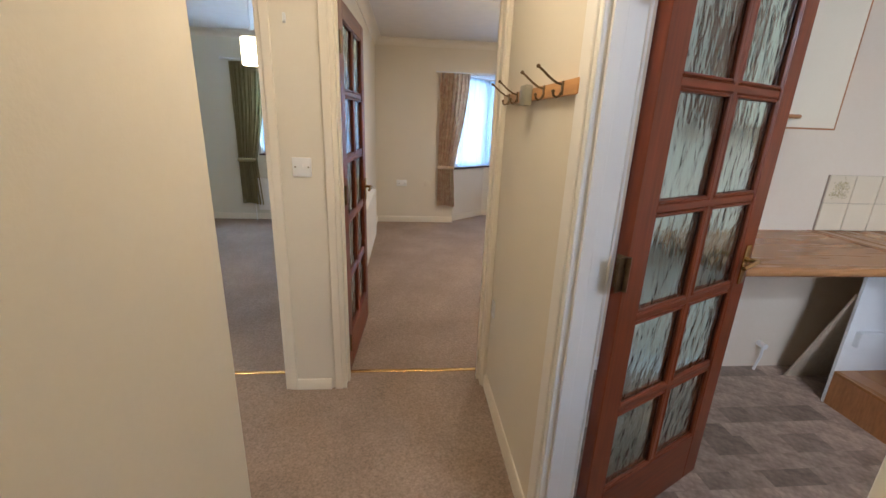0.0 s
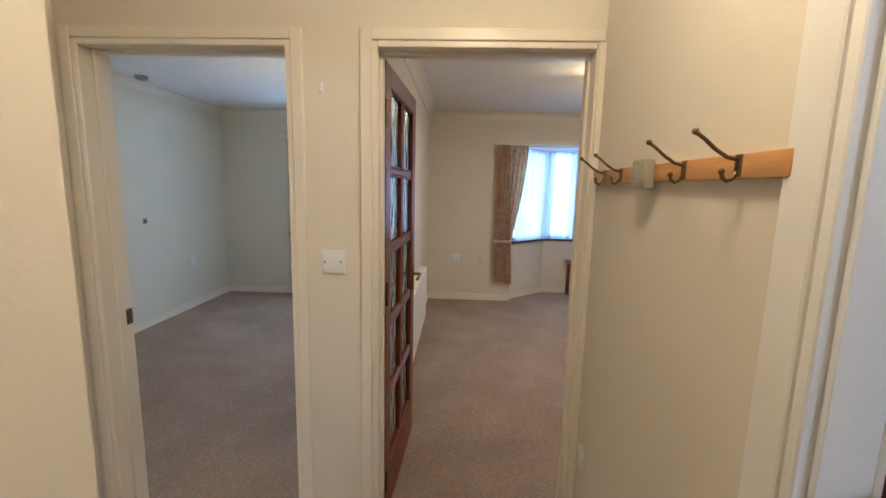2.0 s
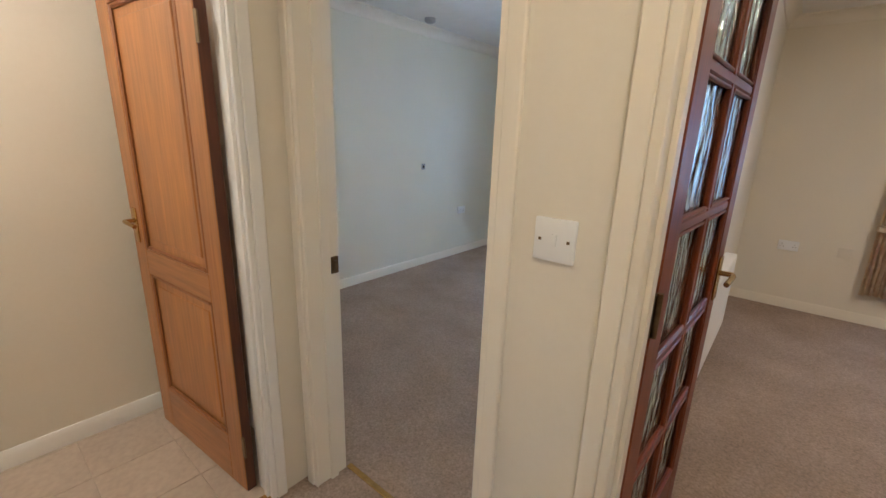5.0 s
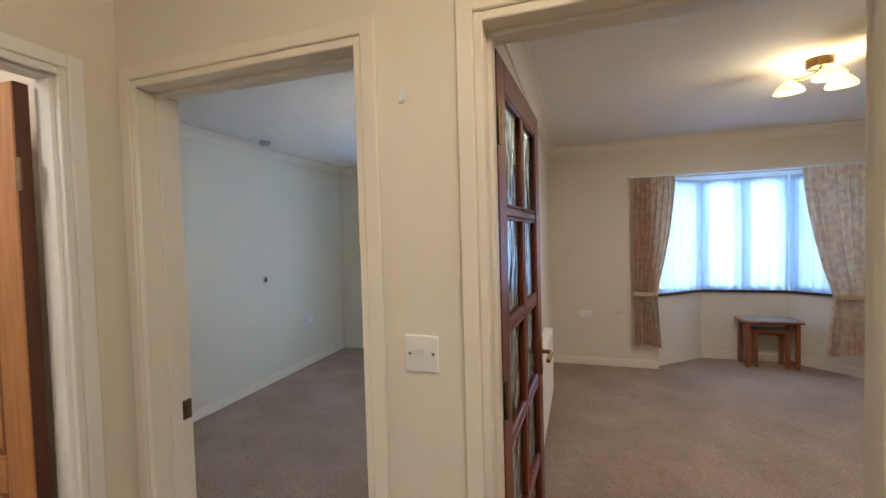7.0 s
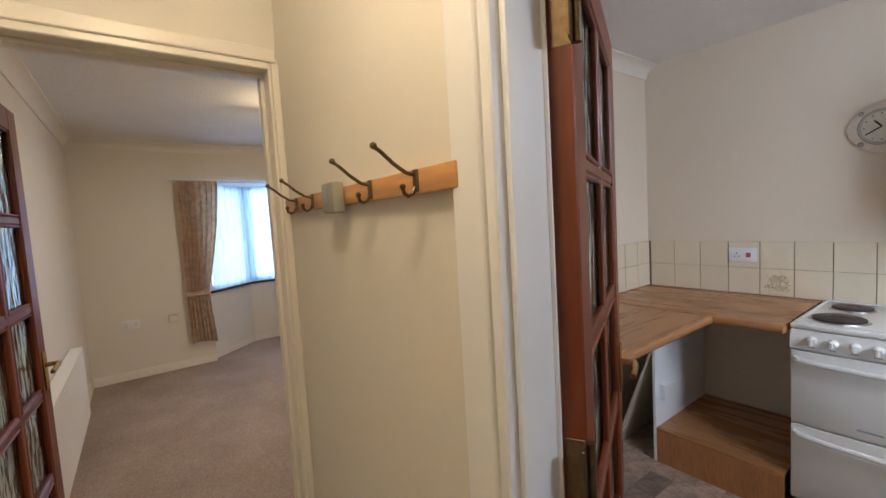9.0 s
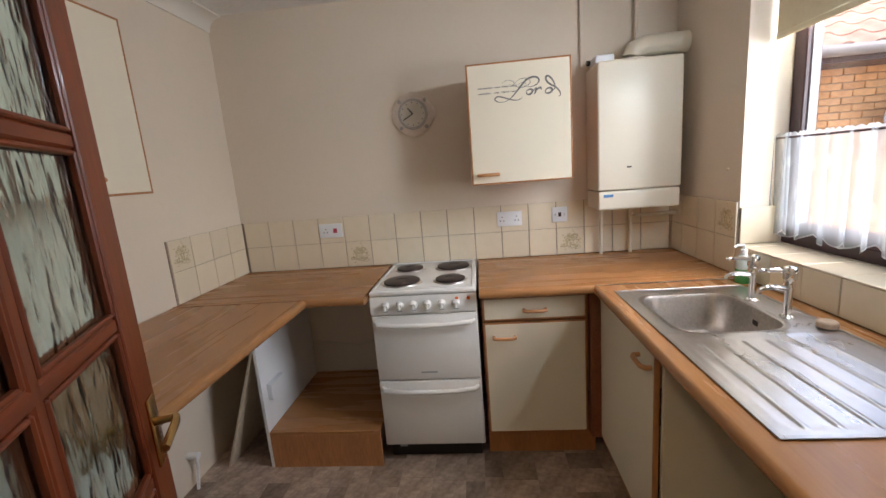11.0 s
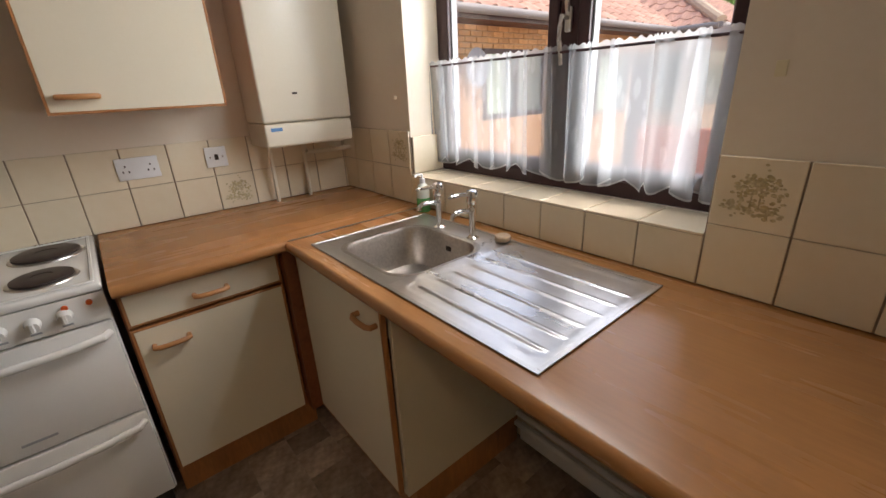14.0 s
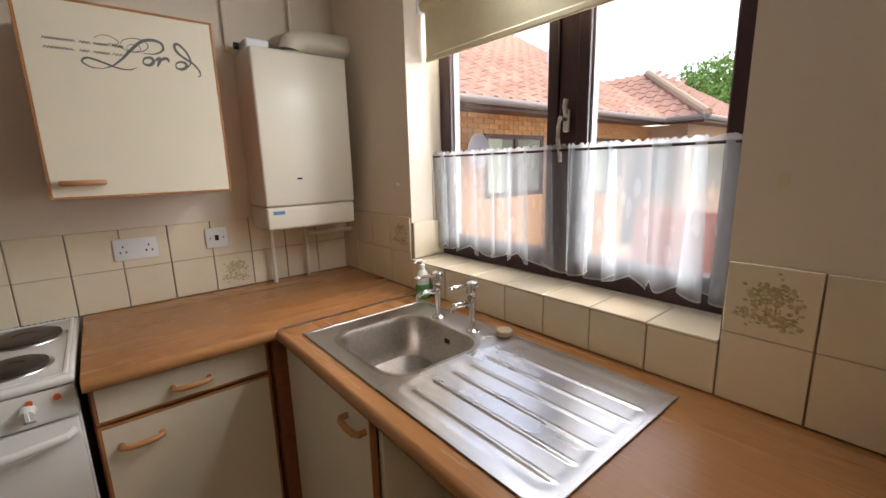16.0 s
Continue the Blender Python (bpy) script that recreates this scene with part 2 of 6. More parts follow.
M_BLIND = mat("cream_blind_cloth", (0.74, 0.66, 0.46), 0.8, var=0.03, scale=20, bump=0.1, bscale=400)
M_FLORAL = mat("floral_curtain", (0.84, 0.74, 0.58), 0.9, var=0.10, scale=15, fine=120, contrast=0.12, other=(0.66, 0.47, 0.34), bump=0.2, bscale=500)
M_OLIVE = mat("olive_curtain", (0.42, 0.36, 0.20), 0.8, var=0.1, scale=12, fine=160, bump=0.15, bscale=400)
M_GREEN = mat("green_liquid", (0.10, 0.42, 0.14), 0.15, var=0.05)
M_CLEAR = mat("milky_bottle", (0.70, 0.76, 0.70), 0.2, var=0.03)
M_CORD = mat("dark_gap", (0.03, 0.02, 0.015), 0.8, var=0.1)
M_RUBBER = mat("tan_plug", (0.45, 0.34, 0.24), 0.6, var=0.1, scale=40)
M_BRICK = mat("buff_brick", (0.60, 0.34, 0.155), 0.9, var=0.16, scale=12, fine=60, bump=0.3, bscale=80, isl=0.16)
M_MORTAR = mat("mortar", (0.46, 0.36, 0.26), 0.95, var=0.1)
M_ROOF = mat("red_concrete_roof_tile", (0.47, 0.27, 0.20), 0.85, var=0.18, scale=10, fine=60, bump=0.3, bscale=60, isl=0.2)
M_GUTTER = mat("grey_gutter", (0.20, 0.19, 0.19), 0.5, var=0.08)
M_PAVE = mat("paving", (0.46, 0.36, 0.29), 0.9, var=0.15, scale=3, fine=40, bump=0.3, bscale=60)
M_REDPAVE = mat("red_wall_brick", (0.40, 0.14, 0.09), 0.9, var=0.2, scale=9)
M_LEAF = mat("leaf_green", (0.20, 0.36, 0.08), 0.7, var=0.3, scale=8)
M_BARK = mat("bark", (0.12, 0.08, 0.05), 0.95, var=0.2)
M_GREYDISH = mat("grey_dish", (0.26, 0.28, 0.31), 0.5, var=0.05)
M_NET = sheer("white_net", (0.58, 0.79, 1.0), 0.93)
M_LACE = lace("white_lace", 0.29)
M_HEM = sheer("white_lace_hem", (0.92, 0.96, 1.0), 0.5)
M_GLASS = pane_glass("window_glass")
M_RIPPLE = rippled_glass("rippled_glass")
M_SHADE = glow("lit_shade", (1.0, 0.80, 0.50), 3.2)
M_SHADE2 = glow("lit_glass_shade", (1.0, 0.62, 0.16), 1.3)



def let_through(m, colour, f):
    """Turn part of a cloth's reflection into light that comes through it."""
    n, l = m.node_tree.nodes, m.node_tree.links
    t, x = n.new("ShaderNodeBsdfTranslucent"), n.new("ShaderNodeMixShader")
    t.inputs[0].default_value, x.inputs[0].default_value = (*colour, 1), f
    l.new(n["Principled BSDF"].outputs[0], x.inputs[1])
    l.new(t.outputs[0], x.inputs[2])
    l.new(x.outputs[0], n["Material Output"].inputs[0])


let_through(M_FLORAL, (0.80, 0.66, 0.48), 0.45)
let_through(M_OLIVE, (0.40, 0.34, 0.18), 0.3)

# ---- mesh helpers ----


def box(bm, x0, x1, y0, y1, z0, z1, bevel=0.0, seg=1):
    m = Matrix.LocRotScale(((x0 + x1) / 2, (y0 + y1) / 2, (z0 + z1) / 2), None, (abs(x1 - x0), abs(y1 - y0), abs(z1 - z0)))
    vs = bmesh.ops.create_cube(bm, size=1, matrix=m)["verts"]
    if bevel:
        es = list({e for v in vs for e in v.link_edges})
        bmesh.ops.bevel(bm, geom=es, offset=bevel, segments=seg, affect="EDGES", profile=0.5)
    return bm


def boxes(*specs, bevel=0.0, seg=1):
    bm = bmesh.new()
    for s in specs:
        box(bm, *s, bevel=bevel, seg=seg)
    return bm


def cyl(bm, p, q, r, r2=None, seg=20):
    p, q = Vector(p), Vector(q)
    m = Matrix.Translation((p + q) / 2) @ (q - p).to_track_quat("Z", "Y").to_matrix().to_4x4()
    bmesh.ops.create_cone(bm, cap_ends=True, segments=seg, radius1=r, radius2=r if r2 is None else r2, depth=(q - p).length, matrix=m)
    return bm


def tube(bm, pts, r, seg=10):
    """A round bar through the points."""
    pts = [Vector(p) for p in pts]
    rings = []
    for i, p in enumerate(pts):
        d = (pts[min(i + 1, len(pts) - 1)] - pts[max(i - 1, 0)]).normalized()
        q = d.to_track_quat("Z", "Y")
        rings.append([bm.verts.new(p + q @ Vector((r * math.cos(6.2832 * k / seg), r * math.sin(6.2832 * k / seg), 0))) for k in range(seg)])
    for a, b in zip(rings, rings[1:]):
        for k in range(seg):
            bm.faces.new((a[k], a[(k + 1) % seg], b[(k + 1) % seg], b[k]))
    bm.faces.new(rings[0][::-1])
    bm.faces.new(rings[-1])
    return bm


def lathe(bm, c, prof, seg=24):
    """A turned shape about the upright axis through c, from (radius, height) pairs."""
    c = Vector(c)
    rings = [[bm.verts.new(c + Vector((r * math.cos(6.2832 * k / seg), r * math.sin(6.2832 * k / seg), h))) for k in range(seg)] for r, h in prof]
    for a, b in zip(rings, rings[1:]):
        for k in range(seg):
            bm.faces.new((a[k], a[(k + 1) % seg], b[(k + 1) % seg], b[k]))
    bm.faces.new(rings[0][::-1])
    bm.faces.new(rings[-1])
    return bm


def ball(bm, c, rx, ry, rz, sub=2):
    bmesh.ops.create_icosphere(bm, subdivisions=sub, radius=1, matrix=Matrix.LocRotScale(c, None, (rx, ry, rz)))
    return bm


def prism(bm, pts, axis, a0, a1):
    """A profile of (u, v) pairs drawn along one axis. x: (y, z); y: (x, z); z: (x, y)."""
    def at(u, v, a):
        return {"x": (a, u, v), "y": (u, a, v), "z": (u, v, a)}[axis]
    lo, hi = [bm.verts.new(at(u, v, a0)) for u, v in pts], [bm.verts.new(at(u, v, a1)) for u, v in pts]
    for i in range(len(pts)):
        j = (i + 1) % len(pts)
        bm.faces.new((lo[i], lo[j], hi[j], hi[i]))
    bm.faces.new(lo[::-1])
    bm.faces.new(hi)
    bmesh.ops.recalc_face_normals(bm, faces=bm.faces[:])
    return bm


OFF = {}


def finish(name, bm, material, smooth=True):
    me = bpy.data.meshes.new(name)
    bmesh.ops.recalc_face_normals(bm, faces=bm.faces[:])
    bm.to_mesh(me)
    bm.free()
    me.materials.append(material)
    if smooth:
        me.shade_smooth()
        me.set_sharp_from_angle(angle=radians(35))
    return me


def thing(name, base, label, category, group="", kind=""):
    ob = new(name)
    ob.empty_display_size = 0.05
    ob.location = base
    OFF[ob.name] = Vector(base)
    return tagged(ob, label, category, group, kind)


def local_thing(name, m, label, category, group="", kind=""):
    ob = new(name)
    ob.empty_display_size = 0.05
    ob.matrix_world = m
    OFF[ob.name] = Vector((0, 0, 0))
    return tagged(ob, label, category, group, kind)


def part(name, bm, material, parent, label="", smooth=True):
    """One mesh object under a thing or under a part."""
    off = OFF[parent.name]
    bmesh.ops.translate(bm, verts=bm.verts[:], vec=-off)
    ob = new(name, finish(name, bm, material, smooth))
    ob.parent = parent
    OFF[ob.name] = off
    return tagged(ob, label)


def solo(name, bm, material, label, category, group="", kind="", smooth=True):
    lo = Vector([min(v.co[i] for v in bm.verts) for i in range(3)])
    hi = Vector([max(v.co[i] for v in bm.verts) for i in range(3)])
    base = Vector(((lo.x + hi.x) / 2, (lo.y + hi.y) / 2, lo.z))
    bmesh.ops.translate(bm, verts=bm.verts[:], vec=-base)
    ob = new(name, finish(name, bm, material, smooth))
    ob.location = base
    OFF[ob.name] = base
    return tagged(ob, label, category, group, kind)


def wall(name, axis, p0, p1, a0, a1, z0, z1, material, holes=(), label="plain painted plaster wall"):
    """An upright wall along an axis, p0 to p1 thick, with openings (from, to, bottom, top)."""
    bm = bmesh.new()

    def b(s, e, lo, hi):
        if e - s > 1e-4 and hi - lo > 1e-4:
            box(bm, *((s, e, p0, p1) if axis == "x" else (p0, p1, s, e)), lo, hi)
    at = a0
    for s, e, lo, hi in sorted(holes):
        b(at, s, z0, z1)
        b(s, e, z0, lo)
        b(s, e, hi, z1)
        at = e
    b(at, a1, z0, z1)
    return solo(name, bm, material, label, "wall", kind="structure", smooth=False)

# ---- structure ----
H = 2.45
HN0, HN1 = 1.945, 2.08
wall("wall_hall_east", "y", 0.385, 0.485, -1.6, 2.08, 0, H, M_WALL, [(0.17, 1.005, 0, 2.02)])
wall("wall_hall_north", "x", HN0, HN1, -3.39, 0.385, 0, H, M_WALL, [(-1.509, -0.69, 0, 2.01), (-0.43, 0.39 - 0.005, 0, 2.01)])
wall("wall_corridor_west", "y", -0.58, -0.48, -1.6, 0.82, 0, H, M_WALL)
wall("wall_alcove_south", "x", 0.72, 0.82, -1.56, -0.58, 0, H, M_WALL)
wall("wall_bathroom_east", "y", -1.66, -1.56, -0.3, HN0, 0, H, M_WALL, [(1.00, 1.815, 0, 2.005)])
wall("wall_hall_south", "x", -1.7, -1.6, -0.58, 0.485, 0, H, M_WALL)
wall("wall_bathroom_west", "y", -2.63, -2.53, -0.3, HN0, 0, H, M_WALL)
wall("wall_bathroom_south", "x", -0.4, -0.3, -2.63, -1.56, 0, H, M_WALL)
wall("wall_bedroom_west", "y", -3.39, -3.29, HN1, 5.96, 0, H, M_BWALL)
wall("wall_bedroom_north", "x", 5.96, 6.2, -3.39, -0.61, 0, H, M_BWALL, [(-2.08, -0.9, 0.92, 2.05)])
wall("wall_partition", "y", -0.61, -0.51, HN1, 6.2, 0, H, M_WALL)
wall("wall_living_north", "x", 5.92, 6.02, -0.51, 3.4, 0, H, M_WALL, [(0.60, 2.45, 0, 2.06)])
wall("wall_living_east", "y", 3.4, 3.5, 2.187, 6.02, 0, H, M_WALL)
wall("wall_kitchen_north", "x", 2.087, 2.187, 0.485, 3.5, 0, H, M_KWALL)
wall("wall_kitchen_east", "y", 2.955, 3.055, -0.83, 2.087, 0, H, M_KWALL)
wall("wall_kitchen_south", "x", -0.83, -0.555, 0.385, 2.955, 0, H, M_KWALL, [(1.147, 2.335, 1.035, 2.12)])
wall("wall_kitchen_west_lining", "y", 0.4852, 0.489, -0.555, 2.087, 0, H, M_KWALL, [(0.10, 1.07, 0, 2.09)])
wall("wall_living_south_lining", "x", 2.08, 2.084, 0.40, 0.485, 0, H, M_WALL)

# bay: low walls, head and roof
BAY = [(0.60, 6.02), (1.13, 6.47), (1.98, 6.47), (2.45, 6.02)]


def bay_run(i, inset=0.0, thick=0.1):
    p, q = Vector(BAY[i]), Vector(BAY[i + 1])
    d = (q - p).normalized()
    nrm = Vector((-d.y, d.x))
    return [p + nrm * inset, q + nrm * inset, q + nrm * (inset + thick), p + nrm * (inset + thick)]


for i, nm in enumerate(("wall_bay_west", "wall_bay_middle", "wall_bay_east")):
    bm = bmesh.new()
    prism(bm, [tuple(v) for v in bay_run(i)], "z", 0, 0.77)
    prism(bm, [tuple(v) for v in bay_run(i)], "z", 2.05, 2.2)
    solo(nm, bm, M_WALL, "painted bay wall under the window", "wall", kind="structure", smooth=False)
    bm = bmesh.new()
    prism(bm, [tuple(v) for v in bay_run(i, -0.03, 0.10)], "z", 0.77, 0.792)
    solo("window_sill", bm, M_UPVC, "dark stained narrow bay window sill", "window sill", kind="structure")
    bm = bmesh.new()
    prism(bm, [tuple(v) for v in bay_run(i, -0.014, 0.013)], "z", 0, 0.085)
    solo("baseboard", bm, M_TRIM, "cream gloss skirting board in the bay", "baseboard", kind="structure")
    a, b = Vector(BAY[i]), Vector(BAY[i + 1])
    d = (b - a).normalized()
    win = thing("window_%d" % (i + 1), (*((a + b) / 2), 0.79), "white framed bay window pane with sheer net", "window", kind="structure")
    ln = (b - a).length
    m = Matrix.Translation((a.x, a.y, 0)) @ Matrix.Rotation(math.atan2(d.y, d.x), 4, "Z")
    n_p = 2 if i == 1 else 1
    bm = bmesh.new()
    for s, e, lo, hi in [(0, ln, 0.793, 0.85), (0, ln, 1.99, 2.05)] + [(ln * k / n_p - (0.05 if 0 < k < n_p else 0) - (0.07 if k == n_p else 0), ln * k / n_p + (0.05 if 0 < k < n_p else 0) + (0.07 if k == 0 else 0), 0.85, 1.99) for k in range(n_p + 1)]:
        box(bm, s, e, 0.015, 0.075, lo, hi)
    bm.transform(m)
    part("window_frame", bm, M_WUPVC, win)
    for k in range(n_p):
        bm = boxes((ln * k / n_p + 0.03, ln * (k + 1) / n_p - 0.03, 0.04, 0.046, 0.84, 2.0))
        bm.transform(m)
        p = part("pane", bm, M_GLASS, win)
        p.visible_shadow = False
bm = bmesh.new()
prism(bm, [(0.60, 6.02), (1.13, 6.47), (1.98, 6.47), (2.45, 6.02)], "z", 2.05, 2.1)
solo("ceiling_bay", bm, M_CEIL, "white painted ceiling inside the bay", "ceiling", kind="structure")

# floors
solo("floor", boxes((-3.39, 0.435, 2.02, 6.9, -0.1, 0.0), (0.435, 3.4, 2.13, 6.9, -0.1, 0.0), (-1.56, 0.435, -1.7, 2.02, -0.1, 0.0)), M_CARPET, "brown beige short pile carpet with worn patches", "carpet", kind="structure", smooth=False)
solo("floor_kitchen", boxes((0.435, 3.055, -0.65, 2.13, -0.1, -0.004)), M_GROUT, "base under the kitchen vinyl", "floor", kind="structure", smooth=False)
solo("floor_bathroom", boxes((-2.63, -1.56, -0.4, 2.02, -0.1, -0.004)), M_LGROUT, "grout bed of the bathroom floor", "floor", kind="structure", smooth=False)
# ceilings
solo("ceiling", boxes((-3.5, 3.5, HN1, 6.3, H, H + 0.1)), M_CEIL, "white textured ceiling of the rooms", "ceiling", kind="structure", smooth=False)
solo("ceiling_hall", boxes((-2.7, 0.43, -1.8, HN1, H, H + 0.1)), M_CEIL, "white textured hall ceiling", "ceiling", kind="structure", smooth=False)
solo("ceiling_kitchen", boxes((0.43, 3.1, -0.83, HN1, H, H + 0.1)), M_CEIL, "white textured kitchen ceiling", "ceiling", kind="structure", smooth=False)


def coving(axis, a0, a1, p, side, z=H, s=0.085):
    """A hollow curve between wall and ceiling; side: the way into the room."""
    pts = [(p, z), (p, z - s), (p + side * 0.010, z - s)]
    for k in range(1, 6):
        t = k / 6 * math.pi / 2
        pts.append((p + side * (0.010 + (s - 0.010) * (1 - math.cos(t))), z - s + (s - 0.012) * math.sin(t)))
    pts += [(p + side * s, z - 0.010), (p + side * s, z)]
    bm = prism(bmesh.new(), pts, axis, a0, a1)
    return solo("trim", bm, M_COVE, "cream painted plaster coving", "coving", kind="structure")


coving("x", -0.51, 3.4, 5.92, -1)
coving("y", 2.19, 5.92, -0.51, 1)
coving("y", 2.19, 5.92, 3.4, -1)
coving("x", -3.29, -0.61, 5.96, -1)
coving("y", HN1, 5.96, -3.29, 1)
coving("y", HN1, 5.96, -0.61, -1)
coving("x", 0.49, 2.955, 2.087, -1)


def skirting(axis, a0, a1, p, side, material=None, h=0.085):
    t = 0.014
    pts = [(p, 0), (p + side * t, 0), (p + side * t, h - 0.02), (p + side * 0.006, h), (p, h)]
    bm = prism(bmesh.new(), pts, axis, a0, a1)
    return solo("baseboard", bm, material or M_TRIM, "cream gloss skirting board", "baseboard", kind="structure")


skirting("y", 1.075, 1.93, 0.385, -1)
skirting("x", -0.662, -0.477, HN0, -1, h=0.06)
skirting("y", -1.6, 0.82, -0.48, 1)
skirting("x", -1.56, -0.48, 0.82, 1)
skirting("x", -0.51, 0.60, 5.92, -1)
skirting("x", 2.45, 3.4, 5.92, -1)
skirting("y", 2.19, 5.92, -0.51, 1)
skirting("x", -3.29, -0.61, 5.96, -1)
skirting("y", HN1, 5.96, -3.29, 1)
skirting("y", HN1, 5.96, -0.61, -1)
skirting("y", -0.3, HN0, -2.53, 1, M_WTRIM)
skirting("x", -2.53, -1.68, HN0, -1, M_WTRIM)
skirting("x", 0.489, 1.75, 2.087, -1, M_WTRIM)


def architrave(axis, s, e, top, face, side, material, w=0.058, right=True):
    """Moulded casing round a door opening, as three mitred-looking runs."""
    t = 0.016

    def run(u0, u1, z0, z1, d):
        lo, hi = sorted((face, face + side * d))
        return (u0, u1, lo, hi, z0, z1) if axis == "x" else (lo, hi, u0, u1, z0, z1)
    bm = bmesh.new()
    for u0, u1, z0, z1, d in ((s - w, s - 0.018, 0, top + w, t), (s - 0.018, s + 0.004, 0, top + 0.018, t * 0.6), (s - 0.018, e + 0.018, top + 0.018, top + w, t), (s + 0.004, e - 0.004, top - 0.004, top + 0.018, t * 0.6)):
        box(bm, *run(u0, u1, z0, z1, d), bevel=0.003)
    if right:
        for u0, u1, z0, z1, d in ((e + 0.018, e + w, 0, top + w, t), (e - 0.004, e + 0.018, 0, top + 0.018, t * 0.6)):
            box(bm, *run(u0, u1, z0, z1, d), bevel=0.003)
    return solo("trim", bm, material, "gloss painted moulded door architrave", "architrave", kind="structure")


def lining(axis, s, e, top, p0, p1, material, stop):
    """Door lining with its stop bead; stop: (from, to) across the wall."""
    specs = [(s - 0.03, s, p0, p1, 0, top), (e, e + 0.03, p0, p1, 0, top), (s - 0.03, e + 0.03, p0, p1, top, top + 0.03),
             (s, s + 0.012, stop[0], stop[1], 0, top), (e - 0.012, e, stop[0], stop[1], 0, top), (s + 0.012, e - 0.012, stop[0], stop[1], top - 0.012, top)]
    if axis == "y":
        specs = [(c, d, a, b, z0, z1) for a, b, c, d, z0, z1 in specs]
    return solo("trim", boxes(*specs, bevel=0.0015), material, "gloss painted door lining with stop bead", "door lining", kind="structure")


architrave("x", -1.479, -0.72, 1.98, HN0, -1, M_TRIM)
lining("x", -1.479, -0.72, 1.98, HN0 - 0.002, HN1 + 0.002, M_TRIM, (2.0, 2.035))
architrave("x", -0.40, 0.36, 1.98, HN0, -1, M_TRIM, right=False)
box_r = boxes((0.362, 0.3845, HN0 - 0.016, HN0, 0, 1.996), bevel=0.003)
solo("trim", box_r, M_TRIM, "narrow gloss painted architrave scribed to the wall", "architrave", kind="structure")
lining("x", -0.40, 0.355, 1.98, HN0 - 0.002, HN1 + 0.002, M_TRIM, (2.0, 2.035))
architrave("y", 0.20, 0.975, 1.99, 0.385, -1, M_WTRIM, w=0.085)
architrave("y", 0.20, 0.975, 1.99, 0.489, 1, M_WTRIM, w=0.07)
lining("y", 0.20, 0.975, 1.99, 0.383, 0.489, M_WTRIM, (0.40, 0.435))
architrave("y", 1.03, 1.785, 1.975, -1.56, 1, M_WTRIM)
lining("y", 1.03, 1.785, 1.975, -1.662, -1.558, M_WTRIM, (-1.60, -1.575))
for nm, spec in (("threshold", (-1.479, -0.72, 2.082, 2.108, 0, 0.008)), ("threshold", (-0.40, 0.355, 2.082, 2.108, 0, 0.008)), ("threshold", (-1.60, -1.565, 1.03, 1.785, 0, 0.008)), ("threshold", (0.43, 0.46, 0.20, 0.975, 0, 0.008))):
    solo(nm, boxes(spec, bevel=0.003), M_BRASS, "worn brass-coloured carpet threshold strip", "threshold strip", kind="structure")

# ---- doors ----


def glazed_door(name, m, w, label, hinge_side=1):
    """A ten-pane glazed leaf; local x from the hinge, y its thickness."""
    d = local_thing(name, m, label, "door", kind="structure")
    t, h, st, top, bot, mid = 0.040, 1.980, 0.095, 0.085, 0.235, 0.030
    part("stile", boxes((0, st, 0, t, 0.006, h), bevel=0.003), M_MAHOG, d)
    part("stile", boxes((w - st, w, 0, t, 0.006, h), bevel=0.003), M_MAHOG, d)
    part("top_rail", boxes((st, w - st, 0, t, h - top, h), bevel=0.002), M_MAHOGH, d)
    part("bottom_rail", boxes((st, w - st, 0, t, 0.006, bot), bevel=0.002), M_MAHOGH, d)
    part("muntin", boxes((w / 2 - mid / 2, w / 2 + mid / 2, 0.004, t - 0.004, bot, h - top), bevel=0.006), M_MAHOG, d)
    zs = [bot + (h - top - bot) * k / 5 for k in range(6)]
    for z in zs[1:-1]:
        part("glazing_bar", boxes((st, w - st, 0.004, t - 0.004, z - mid / 2, z + mid / 2), bevel=0.006), M_MAHOGH, d)
    for k in range(5):
        for x0, x1 in ((st, w / 2 - mid / 2), (w / 2 + mid / 2, w - st)):
            z0, z1 = zs[k] + (mid / 2 if k else 0), zs[k + 1] - (mid / 2 if k < 4 else 0)
            p = part("pane", boxes((x0 - 0.004, x1 + 0.004, t / 2 - 0.002, t / 2 + 0.002, z0 - 0.004, z1 + 0.004)), M_RIPPLE, d, "rippled obscured glass")
            p.visible_shadow = False
            bm = bmesh.new()
            for y0, y1 in ((0.003, 0.016), (t - 0.016, t - 0.003)):
                for s in ((x0, x0 + 0.009, y0, y1, z0, z1), (x1 - 0.009, x1, y0, y1, z0, z1), (x0 + 0.009, x1 - 0.009, y0, y1, z0, z0 + 0.009), (x0 + 0.009, x1 - 0.009, y0, y1, z1 - 0.009, z1)):
                    box(bm, *s, bevel=0.003)
            part("beading", bm, M_MAHOG, d)
    lever(d, w - 0.048, t, 0.98)
    for z in (0.20, 1.06, 1.78):
        bm = boxes((-0.036, 0.0, -0.001, 0.003, z - 0.05, z + 0.05), (-0.001, 0.002, 0.003, t - 0.006, z - 0.05, z + 0.05), bevel=0.0008)
        cyl(bm, (-0.002, -0.006, z - 0.05), (-0.002, -0.006, z + 0.05), 0.007, seg=12)
        part("hinge", bm, M_ABRASS, d, "dark brass butt hinge")
    return d


